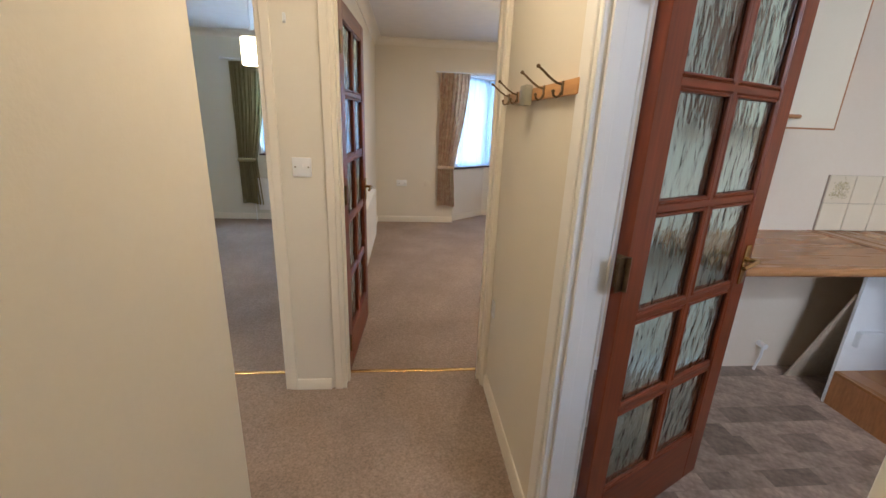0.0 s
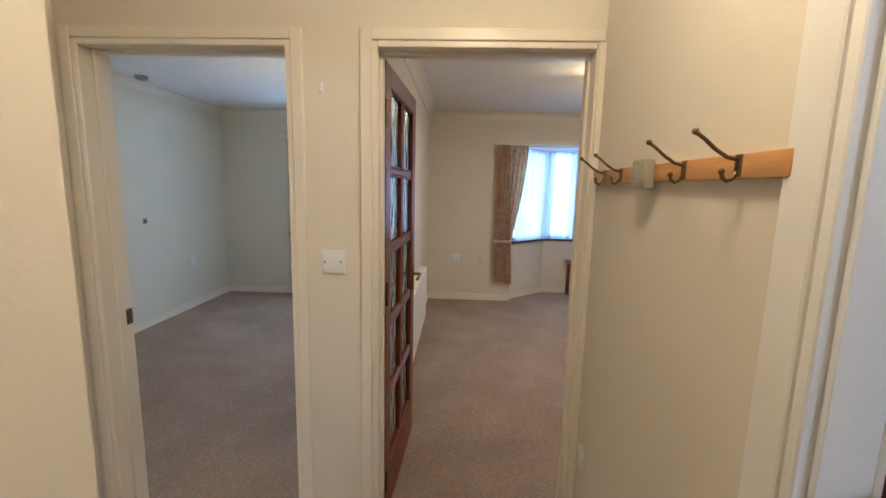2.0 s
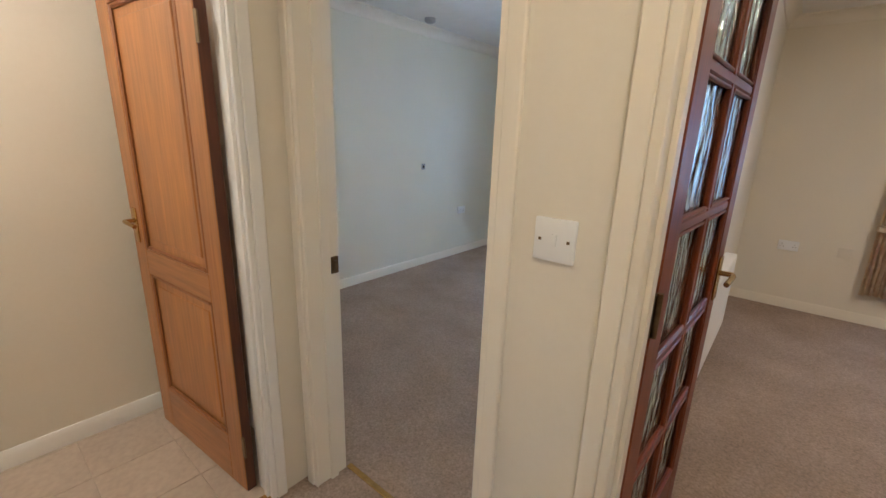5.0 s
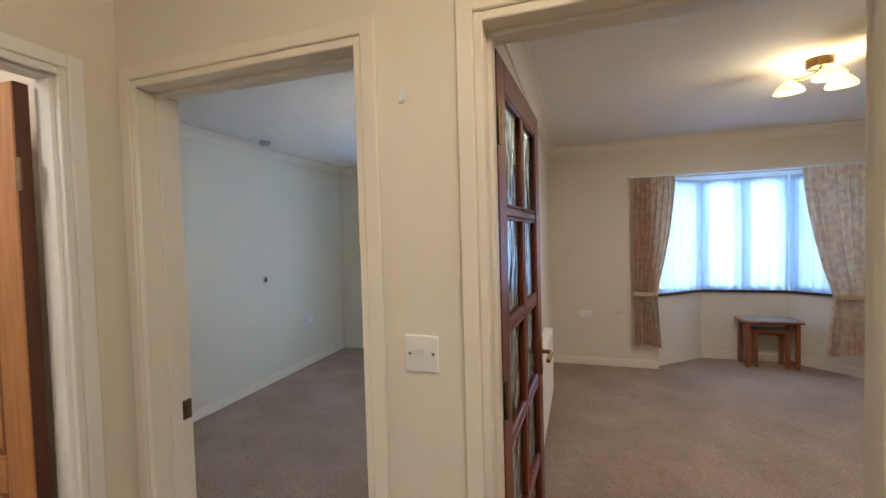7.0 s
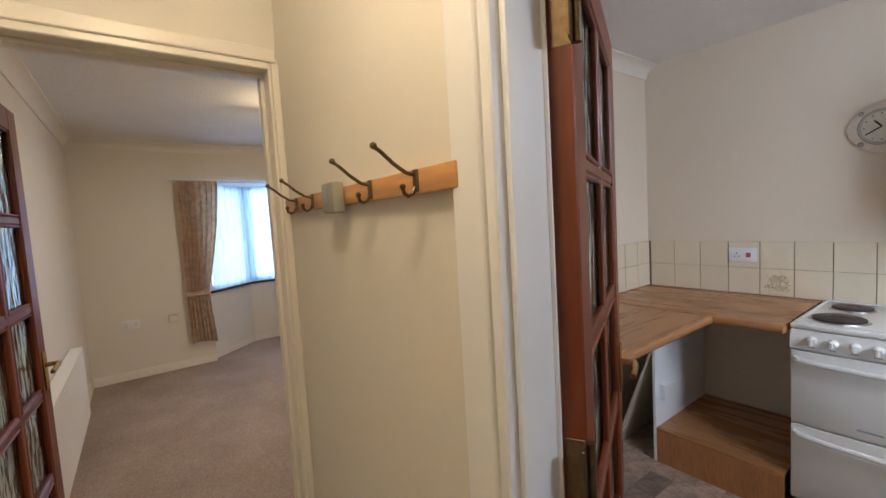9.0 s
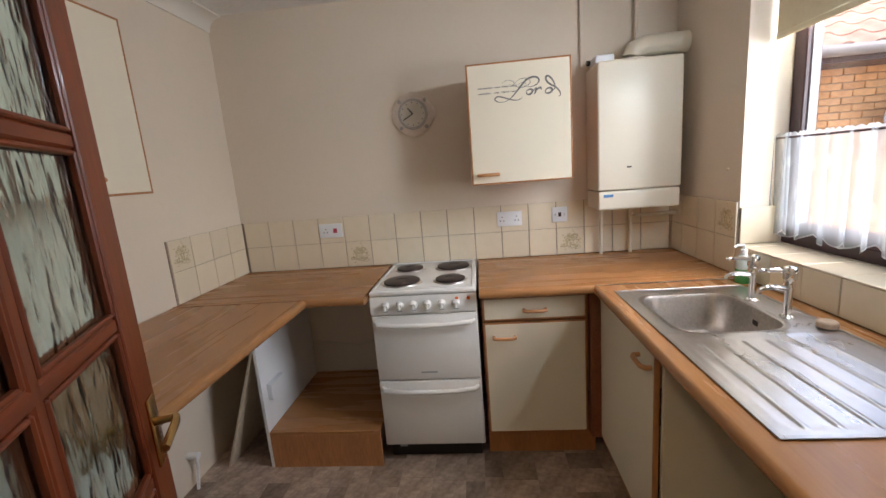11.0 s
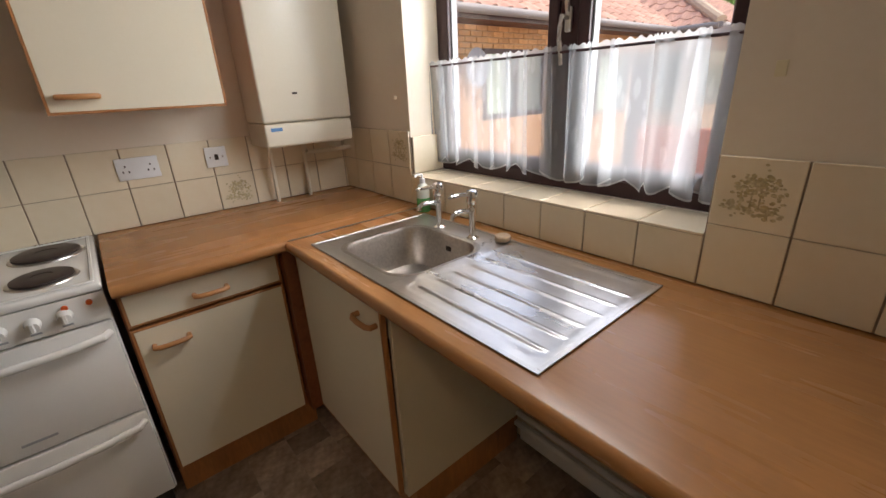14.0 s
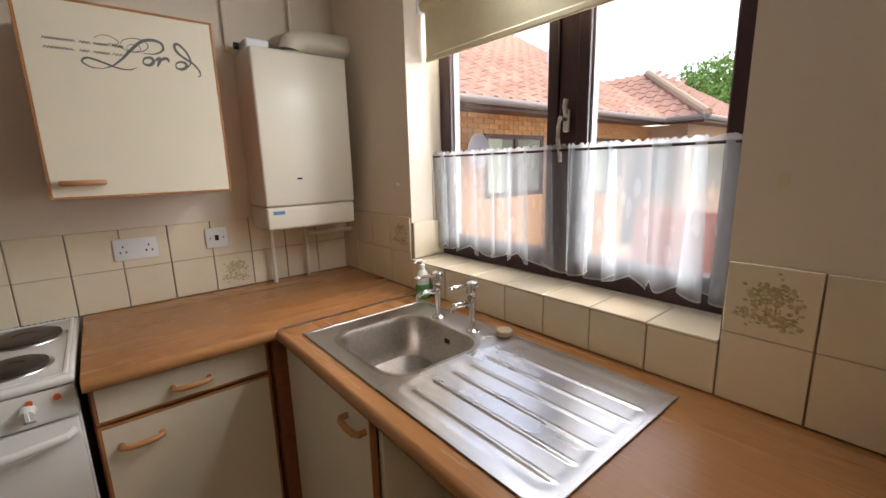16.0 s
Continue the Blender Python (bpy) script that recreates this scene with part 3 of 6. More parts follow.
def lever(d, x, t, z):
    """Brass lever handles on both faces, on back plates."""
    for s, y in ((-1, 0.0), (1, t)):
        pl = part("handle_plate", boxes((x - 0.021, x + 0.021, min(y, y + s * 0.007), max(y, y + s * 0.007), z - 0.075, z + 0.075), bevel=0.003, seg=2), M_BRASS, d, "polished brass back plate")
        bm = cyl(bmesh.new(), (x, y, z + 0.02), (x, y + s * 0.045, z + 0.02), 0.009, seg=12)
        tube(bm, [(x, y + s * 0.042, z + 0.02), (x - 0.03, y + s * 0.048, z + 0.022), (x - 0.07, y + s * 0.046, z + 0.018), (x - 0.105, y + s * 0.043, z + 0.012)], 0.0085)
        part("lever", bm, M_BRASS, pl, "polished brass lever")


def leaf_pose(hx, hy, fx, fy, z=0.0):
    return Matrix.Translation((hx, hy, z)) @ Matrix.Rotation(math.atan2(fy - hy, fx - hx), 4, "Z")


glazed_door("door_kitchen", leaf_pose(0.528, 0.948, 0.528 + 0.893, 0.948 + 0.450), 0.762, "mahogany stained ten-pane glazed door standing open")
glazed_door("door_living_room", leaf_pose(-0.394, 2.086, -0.394 + 0.05, 2.086 + 1.0), 0.745, "mahogany stained glazed living room door standing open")


# the door's oak again, darkened for the shade along the panel beads
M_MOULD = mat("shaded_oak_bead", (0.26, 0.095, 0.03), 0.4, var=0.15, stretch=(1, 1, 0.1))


def panel_door(name, m, w, label):
    d = local_thing(name, m, label, "door", kind="structure")
    t, h, st = 0.040, 1.955, 0.105
    part("stile", boxes((0, st, 0, t, 0.006, h), bevel=0.003), M_OAK, d)
    part("stile", boxes((w - st, w, 0, t, 0.006, h), bevel=0.003), M_OAK, d)
    # shade on the hinge edge, laid on as a dark strip
    part("door_edge", boxes((-0.003, -0.0005, 0.002, t - 0.002, 0.006, h)), M_OAKSHADE, d, "hinge edge with its shade painted dark")
    for z0, z1, nm in ((0.006, 0.22, "bottom_rail"), (0.79, 0.90, "lock_rail"), (h - 0.11, h, "top_rail")):
        part(nm, boxes((st, w - st, 0, t, z0, z1), bevel=0.002), M_OAKH, d)
    for z0, z1 in ((0.22, 0.79), (0.90, h - 0.11)):
        part("panel", boxes((st - 0.004, w - st + 0.004, 0.013, t - 0.013, z0 - 0.004, z1 + 0.004)), M_OAK, d)
        part("raised_field", boxes((st + 0.05, w - st - 0.05, 0.008, t - 0.008, z0 + 0.05, z1 - 0.05), bevel=0.004), M_OAK, d)
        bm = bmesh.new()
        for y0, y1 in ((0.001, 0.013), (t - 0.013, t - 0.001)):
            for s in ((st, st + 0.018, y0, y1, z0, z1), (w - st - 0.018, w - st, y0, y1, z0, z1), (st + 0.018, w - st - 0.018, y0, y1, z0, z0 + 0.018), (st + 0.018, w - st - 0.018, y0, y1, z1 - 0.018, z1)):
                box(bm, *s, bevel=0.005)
        part("panel_moulding", bm, M_MOULD, d, "moulded panel bead, its shade painted darker")
    lever(d, w - 0.05, t, 1.0)
    for z in (0.22, 1.70):
        part("hinge", boxes((-0.02, 0.0, t - 0.003, t + 0.002, z - 0.045, z + 0.045), bevel=0.001), M_ABRASS, d)
    return d


panel_door("door_bathroom", leaf_pose(-1.668, 1.775, -2.385, 1.712), 0.74, "golden oak two-panel bathroom door standing open")
solo("latch_plate", boxes((-1.4805, -1.473, 2.045, 2.075, 0.90, 0.965), (-1.473, -1.466, 2.052, 2.068, 0.915, 0.95), bevel=0.001), M_ABRASS, "dark brass strike plate on the bedroom door jamb", "strike plate")

# ---- hall things ----


def plate(name, c, n, w, h, label, category, holes=(), material=None, depth=0.010):
    """A wall plate at c that faces n, an axis direction; holes: (u, v, half width, half height, material, name)."""
    ob = thing(name, c, label, category)
    c, n = Vector(c), Vector(n)
    u = Vector((0, 0, 1)).cross(n)

    def bx(u0, v0, hu, hv, d0, d1, bev=0.0):
        p, q = c + u * (u0 - hu) + n * d0, c + u * (u0 + hu) + n * d1
        return boxes((min(p.x, q.x), max(p.x, q.x), min(p.y, q.y), max(p.y, q.y), c.z + v0 - hv, c.z + v0 + hv), bevel=bev, seg=2)
    pl = part("face_plate", bx(0, 0, w / 2, h / 2, 0, depth, 0.003), material or M_PLASTIC, ob)
    for u0, v0, hu, hv, mt, nm in holes:
        part(nm, bx(u0, v0, hu, hv, depth - 0.002, depth + (0.004 if mt is M_PLASTIC else 0.0008)), mt, pl)
    return ob


SCREWS = [(-0.030, 0, 0.003, 0.003, M_ABRASS, "screw"), (0.030, 0, 0.003, 0.003, M_ABRASS, "screw")]
plate("light_switch", (-0.565, HN0, 1.215), (0, -1, 0), 0.088, 0.088, "white square single light switch on the wall", "light switch", SCREWS + [(0, 0, 0.006, 0.012, M_PLASTIC, "rocker")])
plate("wall_hook", (-0.60, HN0, 1.84), (0, -1, 0), 0.014, 0.04, "small white adhesive hook on the hall wall", "hook", [(0, -0.012, 0.007, 0.004, M_PLASTIC, "hook_lip")], depth=0.004)
plate("hall_socket", (0.385, 1.86, 0.52), (-1, 0, 0), 0.05, 0.088, "white blank wall plate low on hall wall", "wall plate", [(0, 0.01, 0.008, 0.01, M_PLASTIC, "rocker")])


def double_socket(c, n, label):
    g = [(s * 0.043 + dx, dz, 0.0025, 0.004, M_CORD, "pin_hole") for s in (-1, 1) for dx, dz in ((0, 0.012), (-0.010, -0.010), (0.010, -0.010))]
    r = [(s * 0.020, 0.022, 0.006, 0.008, M_PLASTIC, "rocker") for s in (-1, 1)]
    return plate("double_socket", c, n, 0.147, 0.087, label, "socket", g + r)


double_socket((-0.15, 5.92, 0.57), (0, -1, 0), "white double socket on living room wall")
plate("aerial_socket", (0.22, 5.92, 0.57), (0, -1, 0), 0.085, 0.085, "cream blank aerial plate on living room wall", "wall plate", material=M_WALL)
double_socket((-3.29, 5.20, 0.55), (1, 0, 0), "white double socket on bedroom wall")
plate("television_point", (-3.29, 4.499, 1.093), (1, 0, 0), 0.05, 0.06, "small grey cable point on bedroom wall", "cable point", [(0, 0, 0.012, 0.014, M_CORD, "outlet")], material=M_GASKET)
solo("smoke_detector", lathe(bmesh.new(), (-3.05, 4.30, 2.41), [(0.03, 0.0), (0.05, 0.012), (0.052, 0.04)]), M_GASKET, "small grey detector on bedroom ceiling", "detector")

rail = thing("coat_rack", (0.3649, 1.48, 1.546), "pine coat rail with five dark brass double hooks", "coat rack")
bk = part("board", boxes((0.365, 0.385, 1.043, 1.915, 1.525, 1.567), bevel=0.005, seg=2), M_PINE, rail)
for y in (1.15, 1.32, 1.66, 1.80):
    bm = boxes((0.361, 0.366, y - 0.008, y + 0.008, 1.528, 1.566), bevel=0.002)
    tube(bm, [(0.362, y, 1.556), (0.344, y, 1.560), (0.322, y, 1.574), (0.303, y, 1.590), (0.290, y, 1.599)], 0.0034)
    ball(bm, (0.288, y, 1.601), 0.006, 0.006, 0.006)
    tube(bm, [(0.362, y, 1.536), (0.356, y, 1.525), (0.347, y, 1.521), (0.339, y, 1.526), (0.337, y, 1.535)], 0.0034)
    ball(bm, (0.337, y, 1.537), 0.0055, 0.0055, 0.0055)
    part("hook", bm, M_ABRASS, rail, "dark brass double hook")
st = thing("room_thermostat", (0.3648, 1.50, 1.505), "pale green-grey thermostat on the coat rail", "thermostat")
part("body", boxes((0.336, 0.3645, 1.448, 1.520, 1.508, 1.578), bevel=0.006, seg=2), mat("grey_green_plastic", (0.33, 0.32, 0.26), 0.45, var=0.04), st)
part("dial", boxes((0.333, 0.337, 1.490, 1.512, 1.530, 1.562), bevel=0.003), M_GASKET, st)

# ---- living room things ----
rad = thing("radiator", (-0.46, 3.85, 0.15), "white panel radiator on living room wall", "radiator")
bm = bmesh.new()
n_f = 34
prof = []
for k in range(n_f):
    y = 3.0 + 1.7 * k / n_f
    prof += [(-0.425, y), (-0.425, y + 0.025), (-0.432, y + 0.033), (-0.432, y + 0.042)]
prism(bm, prof + [(-0.445, 4.7), (-0.445, 3.0)], "z", 0.15, 0.66)
part("panel", bm, M_WTRIM, rad)
part("top_grille", boxes((-0.50, -0.428, 3.0, 4.7, 0.66, 0.672), bevel=0.003), M_WTRIM, rad)
bm = cyl(bmesh.new(), (-0.465, 2.96, 0.0), (-0.465, 2.96, 0.20), 0.008)
cyl(bm, (-0.465, 2.96, 0.2), (-0.465, 3.0, 0.2), 0.008)
cyl(bm, (-0.465, 2.96, 0.20), (-0.465, 2.96, 0.27), 0.016)
part("valve", bm, M_BRASS, rad, "brass radiator valve and pipe")


def curtain(name, a, b, z0, z1, folds, tie, material, label, depth=0.032, gather=0.55, y=5.84, side=1, group=""):
    """A pleated curtain from a to b, drawn in at the tie-back height and hanging in folds."""
    bm = bmesh.new()
    cols, rows = folds * 8, 26
    grid = []
    for j in range(rows + 1):
        z = z0 + (z1 - z0) * j / rows
        if z > tie:
            g = 1 - (1 - gather) * min(1, max(0, (z1 - z) / (z1 - tie))) ** 1.6
        else:
            g = gather + 0.10 * min(1, (tie - z) / max(0.01, tie - z0))
        row = []
        for i in range(cols + 1):
            u = i / cols
            x = a + (b - a) * g * u
            ph = folds * 6.2832 * u
            yy = y + depth * (0.5 + 0.5 * g) * (0.6 * math.sin(ph) + 0.25 * math.sin(2.3 * ph + 1.1 + 0.6 * j / rows)) + 0.012 * noise.noise((x * 9, z * 3, 2))
            row.append(bm.verts.new((x, yy, z + 0.012 * math.sin(5 * u) * (j == 0))))
        grid.append(row)
    for p, q in zip(grid, grid[1:]):
        for i in range(cols):
            bm.faces.new((p[i], p[i + 1], q[i + 1], q[i]))
    bmesh.ops.solidify(bm, geom=bm.faces[:], thickness=0.003)
    ob = thing(name, ((a + b) / 2, y, z0), label, "curtain", group)
    part("cloth", bm, material, ob)
    lo, hi = sorted((a - 0.02 * side, a + (b - a) * gather))
    part("tie_back", boxes((lo + 0.012, hi, y - depth - 0.004, y + depth + 0.004, tie - 0.03, tie + 0.02), bevel=0.016, seg=3), material, ob)
    return ob


curtain("curtain", 0.36, 0.76, 0.26, 2.05, 7, 0.82, M_FLORAL, "beige floral pleated curtain tied back", group="bay curtains")
curtain("curtain", 2.36, 1.84, 0.26, 2.05, 7, 0.82, M_FLORAL, "beige floral pleated curtain tied back", side=-1, group="bay curtains")
solo("curtain_rail", boxes((0.30, 2.42, 5.86, 5.885, 2.055, 2.075)), M_WUPVC, "white plastic curtain rail over the bay", "curtain rail")


def net(name, pts, z0, z1, amp, wave, material, label, scallop=0.0):
    """A gathered sheer along a line of plan points."""
    bm = bmesh.new()
    pts = [Vector(p) for p in pts]
    cols = []
    run = 0
    for p, q in zip(pts, pts[1:]):
        n = max(2, int((q - p).length / 0.008))
        d = (q - p).normalized()
        nr = Vector((-d.y, d.x))
        for k in range(n):
            s = run + (q - p).length * k / n
            cols.append((p + (q - p) * k / n, nr, s))
        run += (q - p).length
    rows = 10
    grid = []
    for j in range(rows + 1):
        f = j / rows
        row = []
        for c, nr, s in cols:
            w = math.sin(s * wave + 2.2 * noise.noise((s * 3, 0, 0))) + 0.5 * math.sin(s * wave * 0.43 + 1 + f)
            lo = z0 + scallop * abs(math.sin(s * 26 + 1.5 * noise.noise((s * 5, 1, 0))))
            z = lo + (z1 - lo) * f
            o = c + nr * amp * w * (1.15 - 0.4 * f)
            row.append(bm.verts.new((o.x, o.y, z + (0.006 * math.sin(s * wave) if j == rows and scallop else 0))))
        grid.append(row)
    for p, q in zip(grid, grid[1:]):
        for i in range(len(p) - 1):
            bm.faces.new((p[i], p[i + 1], q[i + 1], q[i]))
    return solo(name, bm, material, label, "net curtain")


net("net_curtain", [(0.66, 6.03), (1.14, 6.445), (1.97, 6.445), (2.40, 6.03)], 0.80, 2.03, 0.014, 62, M_NET, "sheer white net curtain across the bay window")


def nest_table(x, y, w, d, h, label):
    t = thing("nest_table", (x, y, 0), label, "table")
    part("tabletop", boxes((x - w / 2, x + w / 2, y - d / 2, y + d / 2, h - 0.02, h), bevel=0.007, seg=2), M_OAKT, t)
    part("glass_inset", boxes((x - w / 2 + 0.04, x + w / 2 - 0.04, y - d / 2 + 0.04, y + d / 2 - 0.04, h + 0.0005, h + 0.003)), M_GASKET, t, "pale reflective inset")
    for sx in (-1, 1):
        part("side_rail", boxes((x + sx * (w / 2 - 0.05) - 0.008, x + sx * (w / 2 - 0.05) + 0.008, y - d / 2 + 0.05, y + d / 2 - 0.05, h - 0.07, h - 0.02)), M_OAKT, t)
        for sy in (-1, 1):
            bm = boxes((x + sx * (w / 2 - 0.05) - 0.019, x + sx * (w / 2 - 0.05) + 0.019, y + sy * (d / 2 - 0.04) - 0.019, y + sy * (d / 2 - 0.04) + 0.019, 0.0, h - 0.02), bevel=0.004)
            part("leg", bm, M_OAKT, t)
        part("foot_bar", boxes((x + sx * (w / 2 - 0.05) - 0.012, x + sx * (w / 2 - 0.05) + 0.012, y - d / 2 + 0.06, y + d / 2 - 0.06, 0.03, 0.055)), M_OAKT, t)
    part("back_rail", boxes((x - w / 2 + 0.07, x + w / 2 - 0.07, y + d / 2 - 0.05, y + d / 2 - 0.03, h - 0.08, h - 0.02)), M_OAKT, t)


M_OAKT = mat("reddish_table_wood", (0.27, 0.085, 0.028), 0.3, var=0.16, scale=8, fine=60, coat=0.3, other=(0.20, 0.06, 0.02))
nest_table(1.72, 6.29, 0.54, 0.30, 0.50, "reddish wooden nest table standing in the bay")
nest_table(1.72, 6.28, 0.38, 0.22, 0.40, "small reddish wooden table nested under another")

lt = thing("ceiling_light", (1.13, 3.98, 2.30), "brass ceiling light with lit amber glass shades", "ceiling light")
part("rose", lathe(bmesh.new(), (1.13, 3.98, 2.39), [(0.02, 0), (0.06, 0.01), (0.07, 0.06)]), M_BRASS, lt)
for k in range(3):
    a = 2.1 * k + 0.4
    cx, cy = 1.13 + 0.14 * math.cos(a), 3.98 + 0.14 * math.sin(a)
    part("arm", tube(bmesh.new(), [(1.13, 3.98, 2.38), ((1.13 + cx) / 2, (3.98 + cy) / 2, 2.36), (cx, cy, 2.37)], 0.007), M_BRASS, lt)
    part("shade", lathe(bmesh.new(), (cx, cy, 2.30), [(0.075, 0), (0.07, 0.015), (0.045, 0.045), (0.02, 0.07)]), M_SHADE2, lt, "lit amber glass shade")
lamp("living_bulbs", "POINT", Matrix.Translation((1.13, 3.98, 2.25)), 6, (1.0, 0.74, 0.40), 0.08)
lamp("living_shades", "AREA", look((1.13, 3.98, 2.285), (1.13, 3.981, 0)), 6, (1.0, 0.84, 0.66), 0.32)

# ---- bedroom things ----
curtain("curtain", -2.36, -1.92, 0.24, 2.08, 7, 0.85, M_OLIVE, "olive green pleated bedroom curtain tied back", y=5.87, group="bedroom curtains")
curtain("curtain", -0.68, -1.10, 0.24, 2.08, 7, 0.85, M_OLIVE, "olive green pleated bedroom curtain tied back", y=5.87, side=-1, group="bedroom curtains")
pole = thing("curtain_pole", (-1.5, 5.87, 2.10), "white bedroom curtain pole with end finials", "curtain pole")
part("pole", cyl(bmesh.new(), (-2.42, 5.87, 2.11), (-0.64, 5.87, 2.11), 0.013), M_WTRIM, pole)
part("finial", ball(bmesh.new(), (-2.44, 5.87, 2.11), 0.026, 0.022, 0.022), M_WTRIM, pole)
part("bracket", boxes((-2.36, -2.34, 5.87, 5.96, 2.10, 2.12)), M_WTRIM, pole)
bw = thing("window_4", (-1.49, 6.08, 0.92), "white framed bedroom window", "window", kind="structure")
part("window_frame", boxes((-2.08, -0.9, 6.06, 6.12, 0.92, 0.98), (-2.08, -0.9, 6.06, 6.12, 1.99, 2.05), (-2.08, -2.02, 6.06, 6.12, 0.98, 1.99), (-0.96, -0.9, 6.06, 6.12, 0.98, 1.99), (-1.52, -1.46, 6.06, 6.12, 0.98, 1.99)), M_WUPVC, bw)
part("window_sill", boxes((-2.10, -0.88, 5.93, 6.06, 0.905, 0.925), bevel=0.004), M_UPVC, bw)
p = part("pane", boxes((-2.02, -0.96, 6.085, 6.091, 0.98, 1.99)), M_GLASS, bw)
p.visible_shadow = False
net("net_curtain", [(-2.06, 6.02), (-0.92, 6.02)], 0.94, 2.02, 0.012, 62, M_NET, "sheer white net curtain in bedroom window")
pn = thing("pendant_light", (-1.43, 4.0, 1.90), "cream drum shade pendant light, lit", "pendant light")
part("ceiling_rose", lathe(bmesh.new(), (-1.43, 4.0, 2.42), [(0.02, 0), (0.045, 0.01), (0.05, 0.03)]), M_PLASTIC, pn)
part("flex", cyl(bmesh.new(), (-1.43, 4.0, 2.12), (-1.43, 4.0, 2.43), 0.004, seg=8), M_PLASTIC, pn)
bm = bmesh.new()
for k in range(6):
    lathe(bm, (-1.43, 4.0, 1.85 + k * 0.037), [(0.080, 0.0), (0.086, 0.006), (0.086, 0.030), (0.080, 0.036)], 28)
part("shade", bm, M_SHADE, pn, "lit pleated cream shade")
lamp("bedroom_bulb", "POINT", Matrix.Translation((-1.43, 4.0, 1.80)), 3, (1.0, 0.80, 0.55), 0.08)
br = thing("low_radiator", (-1.6, 5.9, 0.15), "white radiator under the bedroom window", "radiator")
part("panel", boxes((-2.15, -0.95, 5.87, 5.90, 0.15, 0.60), bevel=0.006), M_WTRIM, br)
part("pipe", cyl(bmesh.new(), (-2.20, 5.90, 0.0), (-2.20, 5.90, 0.25), 0.008), M_WTRIM, br)

bl = thing("bathroom_light", (-2.05, 0.7, 2.36), "round opal bathroom ceiling light, lit", "ceiling light")
part("bowl", lathe(bmesh.new(), (-2.05, 0.7, 2.36), [(0.03, 0), (0.10, 0.03), (0.12, 0.088)]), glow("lit_bath_opal", (1.0, 0.85, 0.65), 4.0), bl)
lamp("bathroom_bulb", "POINT", Matrix.Translation((-2.05, 0.7, 2.25)), 6.5, (1.0, 0.86, 0.68), 0.10)

# hall lamp overhead, out of sight above the walker
hl = thing("hall_light", (-0.02, 0.95, 2.33), "round opal hall ceiling light, lit", "ceiling light")
part("base", lathe(bmesh.new(), (-0.02, 0.95, 2.42), [(0.13, 0), (0.13, 0.03)]), M_PLASTIC, hl)
part("bowl", lathe(bmesh.new(), (-0.02, 0.95, 2.345), [(0.02, 0), (0.07, 0.012), (0.11, 0.04), (0.125, 0.075)]), glow("lit_opal", (1.0, 0.72, 0.36), 5.0), hl)
lamp("hall_bulb", "POINT", Matrix.Translation((-0.02, 0.95, 2.28)), 6.2, (1.0, 0.77, 0.47), 0.10)

# ---- kitchen ----
KX, KN, KS = 2.955, 2.087, -0.555
WT = 0.91


def worktop(name, spec, material, label, front):
    """A 40 mm laminate top with a rounded front edge; front: +x, -x, +y or -y."""
    x0, x1, y0, y1 = spec
    r, th = 0.016, 0.04
    edge = [(r - r * math.sin(math.pi * k / 12), WT - th / 2 + (th / 2) * math.cos(math.pi * k / 12)) for k in range(13)]
    depth = {"-x": x1 - x0, "+x": x1 - x0, "-y": y1 - y0, "+y": y1 - y0}[front]
    prof = edge + [(depth, WT - th), (depth, WT)]
    if front == "-x":
        bm = prism(bmesh.new(), [(x0 + u, v) for u, v in prof], "y", y0, y1)
    elif front == "+y":
        bm = prism(bmesh.new(), [(y1 - u, v) for u, v in prof], "x", x0, x1)
    else:
        bm = prism(bmesh.new(), [(y0 + u, v) for u, v in prof], "x", x0, x1)
    return solo(name, bm, material, label, "worktop")


worktop("worktop", (2.265, KX, KS, 0.592), M_WORKY, "oak-effect laminate worktop between cooker and boiler corner", "-x")
worktop("worktop", (2.265, KX, 1.135, KN), M_WORKY, "oak-effect laminate worktop beside the cooker", "-x")
worktop("worktop", (1.25, 2.263, 1.414, KN), M_WORKX, "oak-effect laminate worktop over an open space", "-y")
# the sink top leaves a hole for the bowl
wt = thing("sink_worktop", (1.3, -0.2, 0.87), "oak-effect laminate worktop holding the sink", "worktop")
BX0, BX1, BY0, BY1 = 1.70, 2.080, -0.366, -0.03
r_ = 0.016
edge = [(r_ - r_ * math.sin(math.pi * k / 12), 0.89 + 0.02 * math.cos(math.pi * k / 12)) for k in range(13)]
part("front", prism(bmesh.new(), [(0.084 - u, v) for u, v in edge + [(0.084 - BY1, 0.87), (0.084 - BY1, WT)]], "x", 0.489, 2.263), M_WORKX, wt)
part("back", boxes((0.489, 2.263, KS, BY0, 0.87, WT)), M_WORKX, wt)
part("left_field", boxes((BX1, 2.263, BY0, BY1, 0.87, WT)), M_WORKX, wt)
part("right_field", boxes((0.489, BX0, BY0, BY1, 0.87, WT)), M_WORKX, wt)
solo("joint_strip", boxes((2.2632, 2.2648, KS, 0.07, 0.88, 0.9115), (2.258, 2.270, KS, 0.070, 0.911, 0.9125)), M_STEEL, "thin aluminium strip joining the worktops", "joint strip")
solo("joint_strip", boxes((2.258, 2.270, 1.43, KN, 0.911, 0.9125)), M_WOODTRIM, "thin strip joining the worktops", "joint strip")


def rrect(x0, x1, y0, y1, r, n=6):
    pts = []
    for cx, cy, a in ((x1 - r, y1 - r, 0), (x0 + r, y1 - r, 90), (x0 + r, y0 + r, 180), (x1 - r, y0 + r, 270)):
        for k in range(n + 1):
            t = radians(a + 90 * k / n)
            pts.append((cx + r * math.cos(t), cy + r * math.sin(t)))
    return pts


